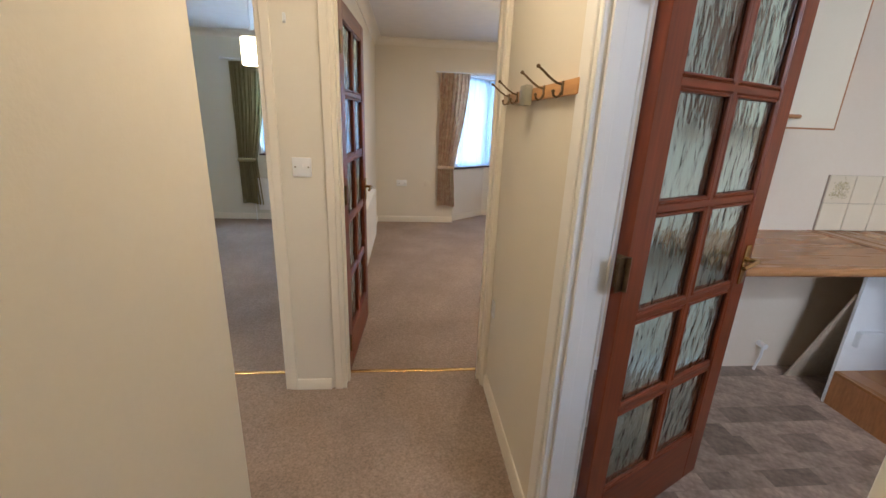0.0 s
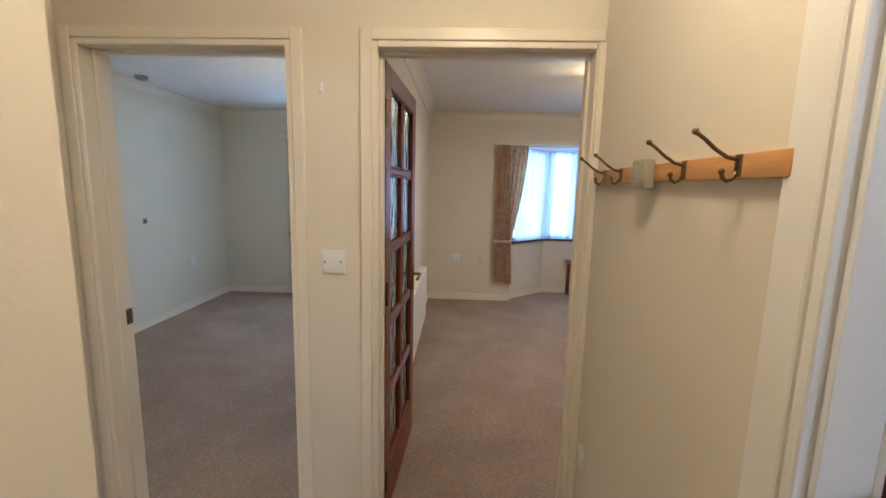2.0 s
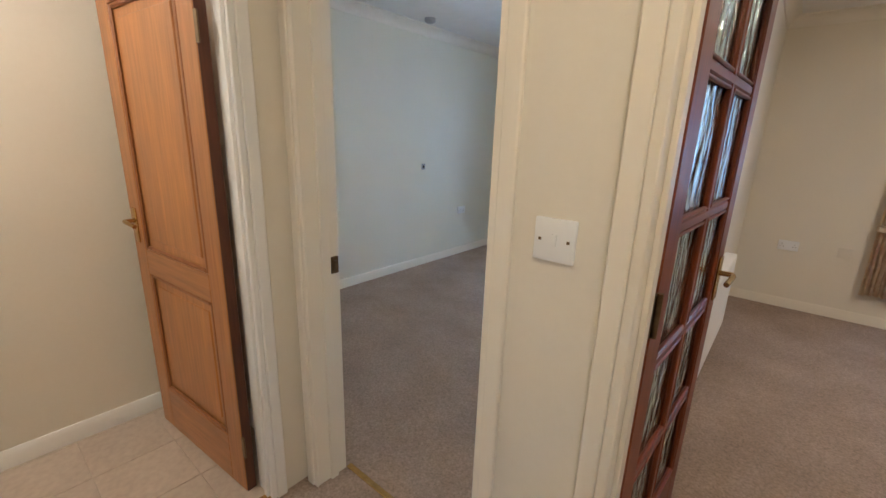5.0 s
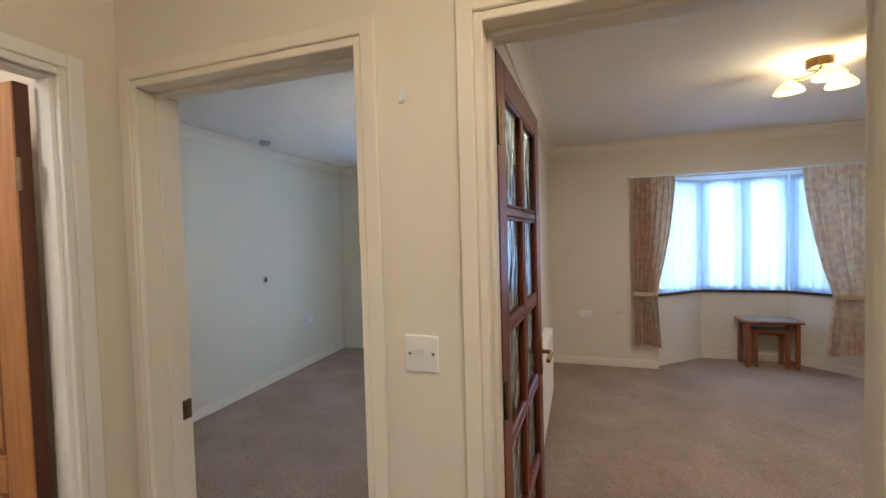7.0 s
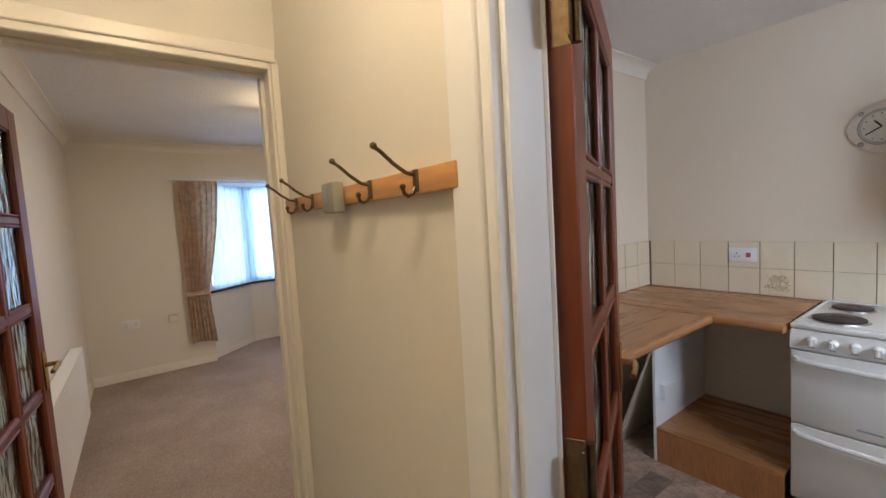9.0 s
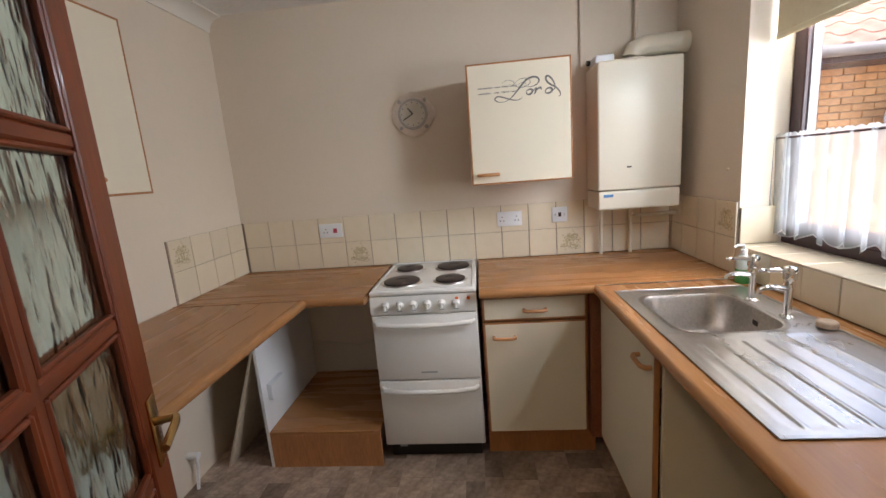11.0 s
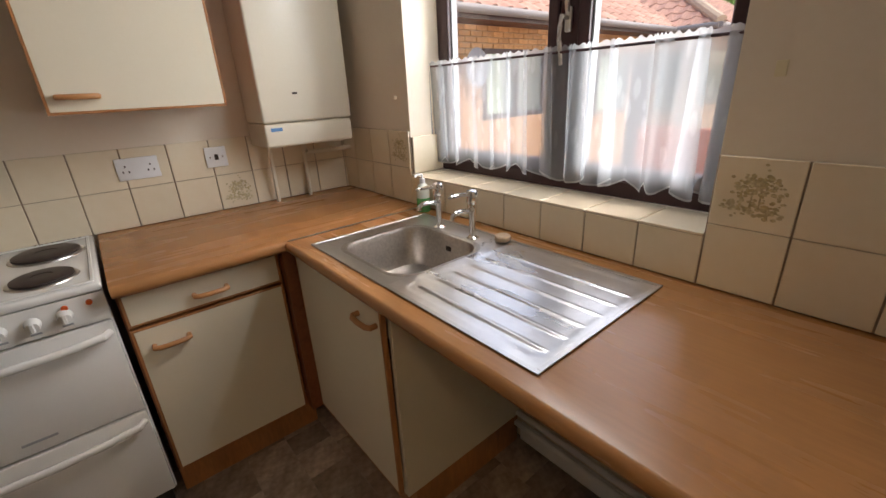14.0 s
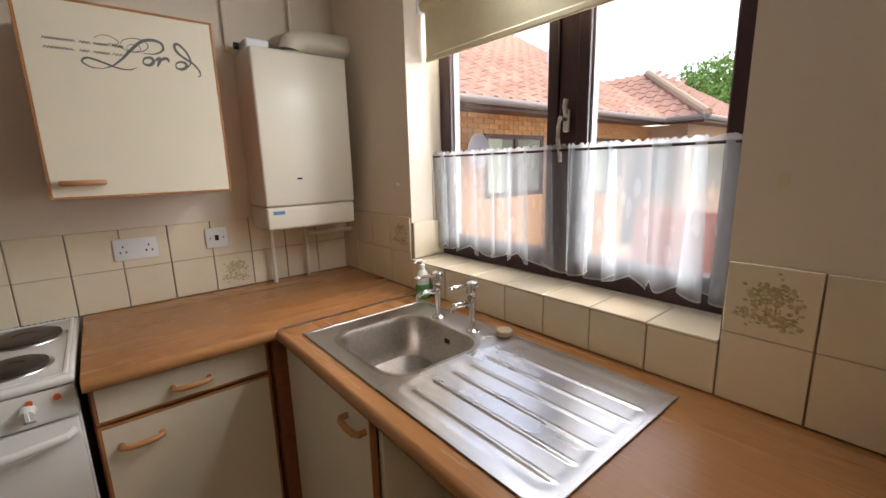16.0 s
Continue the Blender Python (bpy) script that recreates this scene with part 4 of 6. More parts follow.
def skin(bm, rings, cap=True):
    vs = [[bm.verts.new(p) for p in ring] for ring in rings]
    for a, b in zip(vs, vs[1:]):
        for k in range(len(a)):
            bm.faces.new((a[k], a[(k + 1) % len(a)], b[(k + 1) % len(a)], b[k]))
    if cap:
        bm.faces.new(vs[-1])
    return bm


# sink: rim, bowl, ridged drainer
SX0, SX1, SY0, SY1 = 1.192, 2.166, -0.474, 0.026
sink = thing("kitchen_sink", (1.69, -0.23, 0.75), "stainless steel sink with ribbed drainer set in worktop", "sink")
part("side_deck", boxes((BX1, SX1, SY0, SY1, 0.9105, 0.9135)), M_STEEL, sink)
part("tap_ledge", boxes((BX0, BX1, SY0, BY0, 0.9105, 0.9135)), M_STEEL, sink)
part("front_deck", boxes((BX0, BX1, BY1, SY1, 0.9105, 0.9135)), M_STEEL, sink)
bm = bmesh.new()
for a in ((SX0, SX1, SY1 - 0.012, SY1, 0.9135, 0.9155), (SX0, SX1, SY0, SY0 + 0.012, 0.9135, 0.9155), (SX0, SX0 + 0.012, SY0 + 0.012, SY1 - 0.012, 0.9135, 0.9155), (SX1 - 0.012, SX1, SY0 + 0.012, SY1 - 0.012, 0.9135, 0.9155)):
    box(bm, *a, bevel=0.0009)
part("rim", bm, M_STEEL, sink)
rings = []
for ins, z, r in ((-0.012, 0.9142, 0.085), (-0.004, 0.9150, 0.08), (0.004, 0.912, 0.08), (0.010, 0.90, 0.075), (0.016, 0.80, 0.07), (0.030, 0.772, 0.065), (0.055, 0.760, 0.05), (0.12, 0.757, 0.03)):
    rings.append([(x, y, z) for x, y in rrect(BX0 + ins, BX1 - ins, BY0 + ins, BY1 - ins, r)])
part("bowl", skin(bmesh.new(), rings), M_BOWL, sink, "worn steel bowl")
# corner fillers between square cut-out and round bowl
for cx, cy, sx, sy in ((BX0, BY0, 1, 1), (BX1, BY0, -1, 1), (BX0, BY1, 1, -1), (BX1, BY1, -1, -1)):
    r = 0.085
    pts = [(cx - sx * 0.001, cy - sy * 0.001)] + [(cx + sx * (r - r * math.sin(t)), cy + sy * (r - r * math.cos(t))) for t in [k / 6 * math.pi / 2 for k in range(7)]]
    part("corner", prism(bmesh.new(), pts, "z", 0.9106, 0.9134), M_STEEL, sink)
part("waste", lathe(bmesh.new(), (1.89, -0.20, 0.757), [(0.042, 0), (0.042, 0.004), (0.032, 0.005), (0.028, 0.001)]), M_CHROME, sink)
part("overflow", boxes((1.86, 1.89, BY0 + 0.008, BY0 + 0.013, 0.855, 0.875), bevel=0.002), M_CORD, sink, "dark overflow slot")


def drainer(x0, x1, y0, y1):
    """Pressed steel: a sunk tray with six narrow raised ribs that end in round tips."""
    def ramp(v, a, b):
        t = min(1, max(0, (v - a) / (b - a)))
        return t * t * (3 - 2 * t)
    nx, ny = 84, 170
    ax, bx_, ay, by_ = x0 + 0.022, x1 - 0.030, y0 + 0.022, y1 - 0.030
    cx, cy, hx_, hy_, r = (ax + bx_) / 2, (ay + by_) / 2, (bx_ - ax) / 2, (by_ - ay) / 2, 0.035
    rows = []
    for i in range(nx + 1):
        x = x0 + (x1 - x0) * i / nx
        row = []
        for j in range(ny + 1):
            y = y0 + (y1 - y0) * j / ny
            qx, qy = abs(x - cx) - hx_ + r, abs(y - cy) - hy_ + r
            d = math.hypot(max(qx, 0), max(qy, 0)) + min(max(qx, qy), 0) - r
            tray = 1 - ramp(d, -0.022, 0.0)
            rib = 0
            for k in range(6):
                yr = -0.045 - 0.064 * k
                dx = max(0, x0 + 0.040 - x, x - (x1 - 0.075))
                rib = max(rib, 1 - ramp(math.hypot(dx, y - yr), 0.003, 0.0085))
            row.append(bm_d.verts.new((x, y, 0.9135 - 0.0016 * tray + 0.0028 * rib * tray)))
        rows.append(row)
    for p, q in zip(rows, rows[1:]):
        for j in range(ny):
            bm_d.faces.new((p[j], q[j], q[j + 1], p[j + 1]))


bm_d = bmesh.new()
drainer(SX0, BX0, SY0, SY1)
part("drainer_deck", bm_d, M_DRAIN, sink, "pressed steel drainer with six ribs")


def tap(x, label):
    t = thing("tap", (x, -0.398, 0.9136), label, "tap", "sink taps")
    y = -0.398
    part("base", lathe(bmesh.new(), (x, y, 0.9136), [(0.022, 0), (0.022, 0.004), (0.014, 0.010)]), M_CHROME, t)
    part("body", lathe(bmesh.new(), (x, y, 0.922), [(0.011, 0), (0.011, 0.075), (0.015, 0.085), (0.017, 0.10), (0.015, 0.115)]), M_CHROME, t)
    part("spout", tube(bmesh.new(), [(x, y + 0.005, 1.010), (x, y + 0.04, 1.018), (x, y + 0.075, 1.018), (x, y + 0.088, 1.010), (x, y + 0.090, 0.998)], 0.0088), M_CHROME, t)
    hd = part("head", lathe(bmesh.new(), (x, y, 1.036), [(0.014, 0), (0.019, 0.006), (0.020, 0.035), (0.017, 0.044), (0.006, 0.048)]), M_CHROME, t)
    bm = tube(bmesh.new(), [(x, y, 1.066), (x + 0.012, y + 0.03, 1.070), (x + 0.022, y + 0.058, 1.068)], 0.0065)
    ball(bm, (x + 0.026, y + 0.068, 1.067), 0.009, 0.013, 0.007)
    part("lever", bm, M_CHROME, hd)


tap(1.972, "chrome lever pillar tap at the sink")
tap(1.795, "chrome lever pillar tap at the sink")
pl = thing("sink_plug", (1.70, -0.445, 0.9136), "tan rubber sink plug with ball chain", "plug")
part("disc", lathe(bmesh.new(), (1.70, -0.445, 0.9140), [(0.018, 0), (0.026, 0.004), (0.027, 0.018), (0.023, 0.022)]), M_RUBBER, pl)
bm = bmesh.new()
for k in range(14):
    ball(bm, (1.725 + 0.010 * math.sin(k * 0.9), -0.430 + 0.005 * k, 0.9162), 0.0022, 0.0022, 0.0022, 1)
part("chain", bm, M_CHROME, pl)
bt = thing("soap_bottle", (2.205, -0.505, WT), "clear pump bottle with green washing liquid", "bottle")
part("liquid", lathe(bmesh.new(), (2.205, -0.505, WT), [(0.026, 0), (0.029, 0.006), (0.029, 0.05), (0.028, 0.06)]), M_GREEN, bt, "green liquid")
part("shoulder", lathe(bmesh.new(), (2.205, -0.505, WT + 0.0602), [(0.028, 0), (0.027, 0.035), (0.018, 0.055), (0.010, 0.062)]), M_CLEAR, bt)
bm = lathe(bmesh.new(), (2.205, -0.505, WT + 0.122), [(0.012, 0), (0.012, 0.018), (0.005, 0.020), (0.005, 0.035)])
tube(bm, [(2.205, -0.505, WT + 0.158), (2.205, -0.480, WT + 0.160), (2.203, -0.465, WT + 0.152)], 0.005)
part("pump", bm, M_PLASTIC, bt, "white pump head")


def bar_handle(parent, axis, c, n, ln=0.10, tilt=0.0):
    """A rounded beech bow handle standing off the face. axis: its length; n: out of the face."""
    c, n, ax = Vector(c), Vector(n), Vector(axis)
    bm = tube(bmesh.new(), [c - ax * ln / 2, c - ax * ln / 2 + n * 0.020, c - ax * (ln / 2 - 0.014) + n * 0.028, c + n * 0.030, c + ax * (ln / 2 - 0.014) + n * 0.028, c + ax * ln / 2 + n * 0.020, c + ax * ln / 2], 0.0085, 12)
    return part("handle", bm, M_HANDLE, parent, "rounded beech wood handle")


def framed_front(name, parent, face, axis, u0, u1, z0, z1, out, edging=("top", "bottom")):
    """A cream laminate front lipped all round in oak."""
    t = 0.018

    def sp(a, b, c, d, o0, o1):
        lo, hi = sorted((face + out * o0, face + out * o1))
        return (lo, hi, a, b, c, d) if axis == "y" else (a, b, lo, hi, c, d)
    d = part(name, boxes(sp(u0 + 0.008, u1 - 0.008, z0 + 0.008, z1 - 0.008, 0.0, t), bevel=0.001), M_CREAM, parent)
    part("lipping", boxes(sp(u0, u0 + 0.008, z0, z1, 0, t), sp(u1 - 0.008, u1, z0, z1, 0, t), sp(u0 + 0.008, u1 - 0.008, z0, z0 + 0.008, 0, t), sp(u0 + 0.008, u1 - 0.008, z1 - 0.008, z1, 0, t), bevel=0.0012), M_WOODTRIM, d, "oak edge lipping")
    return d


# base unit with a drawer, beside the cooker
bu = thing("base_cabinet", (2.63, 0.34, 0), "cream base cabinet with drawer and oak lipping", "cabinet")
part("carcass", boxes((2.345, 2.94, 0.092, 0.588, 0.14, 0.868)), M_REDEDGE, bu)
d = framed_front("drawer", bu, 2.343, "y", 0.100, 0.582, 0.742, 0.858, -1)
bar_handle(d, (0, 1, 0), (2.325, 0.338, 0.792), (-1, 0, 0))
d = framed_front("door", bu, 2.343, "y", 0.100, 0.582, 0.150, 0.732, -1)
bar_handle(d, (0, 1, 0), (2.325, 0.485, 0.660), (-1, 0, 0))
part("plinth", boxes((2.385, 2.40, 0.05, 0.588, 0, 0.139)), M_WOODTRIM, bu)
su = thing("sink_cabinet", (1.95, -0.2, 0), "cream sink base cabinet with oak lipping", "cabinet")
part("side_panel", boxes((1.682, 1.700, -0.53, 0.026, 0.14, 0.868), bevel=0.001), M_CREAM, su)
part("side_plinth", boxes((1.688, 1.70, -0.53, -0.01, 0.0, 0.139)), M_WOODTRIM, su)
part("back_panel", boxes((1.70, 2.34, -0.54, -0.53, 0.14, 0.74)), M_CREAM, su)
part("base_board", boxes((1.70, 2.34, -0.53, 0.026, 0.14, 0.158)), M_CREAM, su)
part("corner_post", boxes((2.292, 2.344, 0.040, 0.09, 0.14, 0.868)), M_REDEDGE, su)
d = framed_front("door", su, 0.030, "x", 1.70, 2.288, 0.150, 0.858, 1)
bar_handle(d, (1, 0, 0), (1.775, 0.048, 0.79), (0, 1, 0))
part("plinth", boxes((1.70, 2.384, -0.025, -0.01, 0, 0.139)), M_WOODTRIM, su)
ep = thing("end_panel", (0.90, -0.2, 0), "oak-edged cream panel holding up the worktop", "panel")
part("board", boxes((0.90, 0.918, -0.53, 0.03, 0, 0.868)), M_CREAM, ep)
part("lipping", boxes((0.898, 0.920, 0.03, 0.036, 0, 0.868)), M_WOODTRIM, ep)
for k in range(3):
    solo("waste_pipe", tube(bmesh.new(), [(1.68, -0.530 + 0.01 * k, 0.20 - 0.045 * k), (1.3, -0.530 + 0.01 * k, 0.195 - 0.045 * k), (0.93, -0.530 + 0.01 * k, 0.19 - 0.045 * k)], 0.012), M_WTRIM, "white painted pipe along the wall under the worktop", "pipe", "pipes under worktop")
skirting("x", 0.489, 1.68, KS, 1, M_WTRIM)

# open space beside the cooker: raised shelf, white panel, leaning board
sh = thing("low_platform", (2.62, 1.44, 0), "oak-effect raised platform under the worktop", "platform")
part("front", boxes((2.285, 2.300, 1.135, 1.72, 0, 0.188), bevel=0.001), M_WOODTRIM, sh)
part("top", boxes((2.285, 2.945, 1.135, 1.72, 0.188, 0.204), bevel=0.001), M_WORKY, sh)
pn = thing("support_panel", (2.6, 1.71, 0.2), "white worn support panel under the worktop", "panel")
part("board", boxes((2.285, 2.945, 1.722, 1.738, 0.0, 0.868), bevel=0.001), M_PLASTIC, pn)
part("socket_box", boxes((2.33, 2.47, 1.690, 1.722, 0.36, 0.45), bevel=0.004), M_PLASTIC, pn, "white surface socket box")
ln_ = thing("leaning_board", (2.6, 1.97, 0.0), "pale unpainted board leaning against the support panel", "board")
part("board", prism(bmesh.new(), [(1.985, 0.0), (1.752, 0.65), (1.740, 0.646), (1.972, 0.0)], "x", 2.29, 2.90), mat("pale_board", (0.60, 0.50, 0.38), 0.7, var=0.1, stretch=(1, 1, 0.2)), ln_)
pv = thing("pipe_stub", (2.15, 2.05, 0.0), "small capped white pipe valve on the wall", "pipe")
bm = cyl(bmesh.new(), (2.16, 2.087, 0.17), (2.16, 2.03, 0.17), 0.018)
tube(bm, [(2.16, 2.045, 0.17), (2.16, 2.045, 0.1), (2.14, 2.05, 0.0)], 0.008)
part("stub", bm, M_WTRIM, pv)
solo("loose_cable", tube(bmesh.new(), [(2.947, 1.70, 0.42), (2.946, 1.55, 0.40), (2.946, 1.40, 0.38), (2.946, 1.30, 0.42), (2.946, 1.20, 0.40)], 0.004, 6), M_WALL, "cream cable clipped to the wall", "cable")

# cooker
ck = thing("cooker", (2.62, 0.865, 0), "white electric cooker with four solid hotplates", "cooker")
CY0, CY1 = 0.607, 1.122
part("body", boxes((2.335, 2.93, CY0, CY1, 0.085, 0.892), bevel=0.004), M_ENAMEL, ck)
part("kick_space", boxes((2.37, 2.90, CY0 + 0.02, CY1 - 0.02, 0.0, 0.085)), M_BLACK, ck, "black recessed base")
hob = part("hob", boxes((2.318, 2.93, CY0 - 0.002, CY1 + 0.002, 0.892, 0.918), bevel=0.010, seg=3), M_ENAMEL, ck)
bm = bmesh.new()
for a in ((2.335, 2.35, CY0 + 0.01, CY1 - 0.01), (2.90, 2.92, CY0 + 0.01, CY1 - 0.01), (2.35, 2.90, CY0 + 0.01, CY0 + 0.022), (2.35, 2.90, CY1 - 0.022, CY1 - 0.01)):
    box(bm, *a, 0.917, 0.923, bevel=0.003)
part("raised_edge", bm, M_ENAMEL, hob)
for x, y, r in ((2.47, 0.985, 0.092), (2.47, 0.735, 0.075), (2.75, 0.985, 0.075), (2.75, 0.735, 0.092)):
    hp = part("hotplate", lathe(bmesh.new(), (x, y, 0.9185), [(r, 0), (r, 0.012), (r - 0.006, 0.015), (r * 0.35, 0.015), (r * 0.33, 0.013)], 32), M_HOT, hob, "dark iron hotplate")
    part("trim_ring", lathe(bmesh.new(), (x, y, 0.9182), [(r + 0.012, 0), (r + 0.010, 0.004), (r + 0.001, 0.005)], 32), M_STEEL, hp)
for k in range(9):
    part("vent_slot", boxes((2.905, 2.915, 0.64 + 0.016 * k, 0.65 + 0.016 * k, 0.9228, 0.9236)), M_CORD, hob)
pnl = part("control_panel", prism(bmesh.new(), [(2.322, 0.890), (2.312, 0.805), (2.335, 0.800), (2.337, 0.890)], "y", CY0 + 0.001, CY1 - 0.001), M_ENAMEL, ck)
for k in range(6):
    y = 1.045 - 0.068 * k
    kb = part("knob", cyl(bmesh.new(), (2.319, y, 0.848), (2.292, y, 0.845), 0.019, 0.015, 20), M_ENAMEL, pnl, "white control knob")
    part("grip", boxes((2.284, 2.297, y - 0.005, y + 0.005, 0.832, 0.860), bevel=0.002), M_ENAMEL, kb)
    part("mark", boxes((2.311, 2.3155, y - 0.012, y + 0.012, 0.816, 0.821)), M_GASKET, pnl)
for y in (0.70, 0.645):
    part("indicator", cyl(bmesh.new(), (2.32, y, 0.868), (2.313, y, 0.868), 0.008, seg=12), mat("orange_lens", (0.62, 0.12, 0.03), 0.25, var=0.05), pnl, "orange indicator lens")
for z0, z1, nm in ((0.46, 0.795, "grill_door"), (0.10, 0.452, "oven_door")):
    dr = part(nm, boxes((2.312, 2.334, CY0 + 0.004, CY1 - 0.004, z0, z1), bevel=0.006, seg=2), M_ENAMEL, ck)
    zh = z1 - 0.035
    part("handle", tube(bmesh.new(), [(2.312, CY0 + 0.02, zh), (2.288, CY0 + 0.035, zh), (2.277, CY0 + 0.12, zh - 0.004), (2.274, (CY0 + CY1) / 2, zh - 0.006), (2.277, CY1 - 0.12, zh - 0.004), (2.288, CY1 - 0.035, zh), (2.312, CY1 - 0.02, zh)], 0.012, 14), M_ENAMEL, dr, "full-width white bow handle")
part("badge", boxes((2.3105, 2.3118, 0.82, 0.90, 0.495, 0.503)), M_GASKET, ck)
part("base_badge", boxes((2.3685, 2.3698, 1.02, 1.06, 0.05, 0.062)), M_GASKET, ck)

# wall cabinet
wc = thing("wall_cabinet", (2.77, 0.34, 1.375), "cream wall cabinet with oak edging and stuck-on lettering", "cabinet")
part("carcass", boxes((2.605, KX - 0.001, 0.092, 0.592, 1.378, 1.955), bevel=0.001), M_REDEDGE, wc)
d = framed_front("door", wc, 2.603, "y", 0.090, 0.594, 1.375, 1.957, -1)
bar_handle(d, (0, 1, 0), (2.585, 0.51, 1.425), (-1, 0, 0))


def pen(bm, pts, w0, w1):
    """A flat pen stroke on the cabinet door through (y, z) points, swelling from w0 to w1 in its middle."""
    pts = [Vector(p) for p in pts]
    pts = [pts[0] * 2 - pts[1]] + pts + [pts[-1] * 2 - pts[-2]]
    line = []
    for a, b, c, d_ in zip(pts, pts[1:], pts[2:], pts[3:]):
        for k in range(8):
            t = k / 8
            line.append(0.5 * (2 * b + (c - a) * t + (2 * a - 5 * b + 4 * c - d_) * t * t + (3 * b - a - 3 * c + d_) * t ** 3))
    line.append(pts[-2])
    quads = []
    for k, p in enumerate(line):
        t = (line[min(k + 1, len(line) - 1)] - line[max(k - 1, 0)]).normalized()
        w = (w0 + (w1 - w0) * math.sin(math.pi * k / (len(line) - 1))) / 2
        o = Vector((-t.y, t.x)) * w
        quads.append([bm.verts.new((x, q.x, q.y)) for x, q in ((2.5849, p + o), (2.5842, p + o), (2.5842, p - o), (2.5849, p - o))])
    for a, b in zip(quads, quads[1:]):
        for k in range(4):
            bm.faces.new((a[k], a[(k + 1) % 4], b[(k + 1) % 4], b[k]))
    return bm


def oval(c, ry, rz):
    return [(c[0] + ry * math.cos(0.6283 * k) - 0.3 * rz * math.sin(0.6283 * k), c[1] + rz * math.sin(0.6283 * k)) for k in range(11)]


bm = bmesh.new()
# capital L with its loops
pen(bm, [(0.302, 1.829), (0.270, 1.831), (0.246, 1.846), (0.248, 1.866), (0.272, 1.873), (0.303, 1.863), (0.335, 1.832), (0.362, 1.802), (0.388, 1.780), (0.412, 1.770)], 0.0015, 0.009)
pen(bm, [(0.412, 1.770), (0.440, 1.771), (0.459, 1.785), (0.445, 1.797), (0.415, 1.790), (0.375, 1.776), (0.345, 1.774), (0.325, 1.783)], 0.0018, 0.006)
# o, r, d
pen(bm, oval((0.291, 1.806), 0.014, 0.012), 0.0035, 0.0095)
pen(bm, [(0.272, 1.810), (0.259, 1.820), (0.262, 1.805), (0.268, 1.793)], 0.0035, 0.0095)
pen(bm, [(0.262, 1.806), (0.248, 1.819), (0.236, 1.820), (0.234, 1.810)], 0.0035, 0.0095)
pen(bm, oval((0.199, 1.804), 0.016, 0.012), 0.0035, 0.0095)
pen(bm, [(0.190, 1.795), (0.173, 1.808), (0.170, 1.828), (0.181, 1.853), (0.200, 1.871), (0.211, 1.865), (0.206, 1.846), (0.186, 1.829), (0.162, 1.814), (0.146, 1.793), (0.145, 1.778), (0.153, 1.773)], 0.0025, 0.0085)
part("lettering", bm, M_INK, d, "dark grey script lettering reading Lord")
bm = bmesh.new()
pen(bm, oval((0.322, 1.850), 0.036, 0.021), 0.0012, 0.003)
pen(bm, oval((0.325, 1.841), 0.018, 0.011), 0.0012, 0.002)
pen(bm, [(0.422, 1.856), (0.402, 1.868), (0.378, 1.866), (0.362, 1.853), (0.372, 1.844), (0.388, 1.848)], 0.001, 0.002)
part("flourish", bm, M_INK, d, "fine curling pen flourishes")
bm = bmesh.new()
for z, words in ((1.840, ((0.540, 0.468), (0.458, 0.432), (0.424, 0.386), (0.380, 0.350))), (1.815, ((0.540, 0.474), (0.460, 0.436), (0.428, 0.388), (0.382, 0.346)))):
    for y1, y0 in words:
        n_w = int((y1 - y0) / 0.0075)
        pen(bm, [(y1 + (y0 - y1) * k / (2 * n_w), z + (0.0035 if k % 2 else -0.0025)) for k in range(2 * n_w + 1)], 0.0018, 0.0026)
part("small_lettering", bm, M_INK, d, "small unreadable grey script lettering")

nc = thing("wall_cabinet", (1.65, 1.93, 1.466), "cream wall cabinet with oak edging over the worktop", "cabinet")
part("carcass", boxes((1.402, 1.903, 1.790, KN - 0.001, 1.469, 2.065), bevel=0.001), M_REDEDGE, nc)
d = framed_front("door", nc, 1.788, "x", 1.40, 1.905, 1.466, 2.067, -1)
bar_handle(d, (1, 0, 0), (1.64, 1.770, 1.52), (0, -1, 0))

# boiler
bo = thing("boiler", (2.83, -0.25, 1.185), "cream wall-hung boiler with flue elbow", "boiler")
part("casing", boxes((2.716, KX - 0.002, -0.488, -0.066, 1.290, 1.942), bevel=0.012, seg=3), M_BOILER, bo)
part("lower_panel", boxes((2.720, KX - 0.002, -0.485, -0.068, 1.187, 1.287), bevel=0.012, seg=3), M_BOILER, bo)
part("badge", boxes((2.7185, 2.7198, -0.145, -0.095, 1.255, 1.27)), mat("blue_badge", (0.10, 0.25, 0.50), 0.4, var=0.05), bo, "small blue badge")
part("catch", boxes((2.7140, 2.7165, -0.235, -0.213, 1.404, 1.412), bevel=0.001), M_CORD, bo)
part("flue", tube(bmesh.new(), [(2.84, -0.28, 1.942), (2.84, -0.28, 1.97), (2.84, -0.29, 2.00), (2.84, -0.34, 2.02), (2.84, -0.48, 2.02), (2.84, -0.553, 2.02)], 0.052, 20), M_BOILER, bo)
part("flue_collar", lathe(bmesh.new(), (2.84, -0.28, 1.942), [(0.085, 0), (0.085, 0.012), (0.06, 0.02)]), M_BOILER, bo)
part("junction_box", boxes((2.78, 2.90, -0.17, -0.075, 1.943, 1.985), bevel=0.006), M_PLASTIC, bo)
part("cable_gland", cyl(bmesh.new(), (2.86, -0.068, 1.965), (2.86, -0.050, 1.965), 0.014), M_BLACK, bo)
for y, x in ((-0.13, 2.90), (-0.30, 2.91)):
    part("pipe", tube(bmesh.new(), [(x, y, 1.19), (x, y, 1.05), (x, y, WT)], 0.009), M_BOILER, bo)
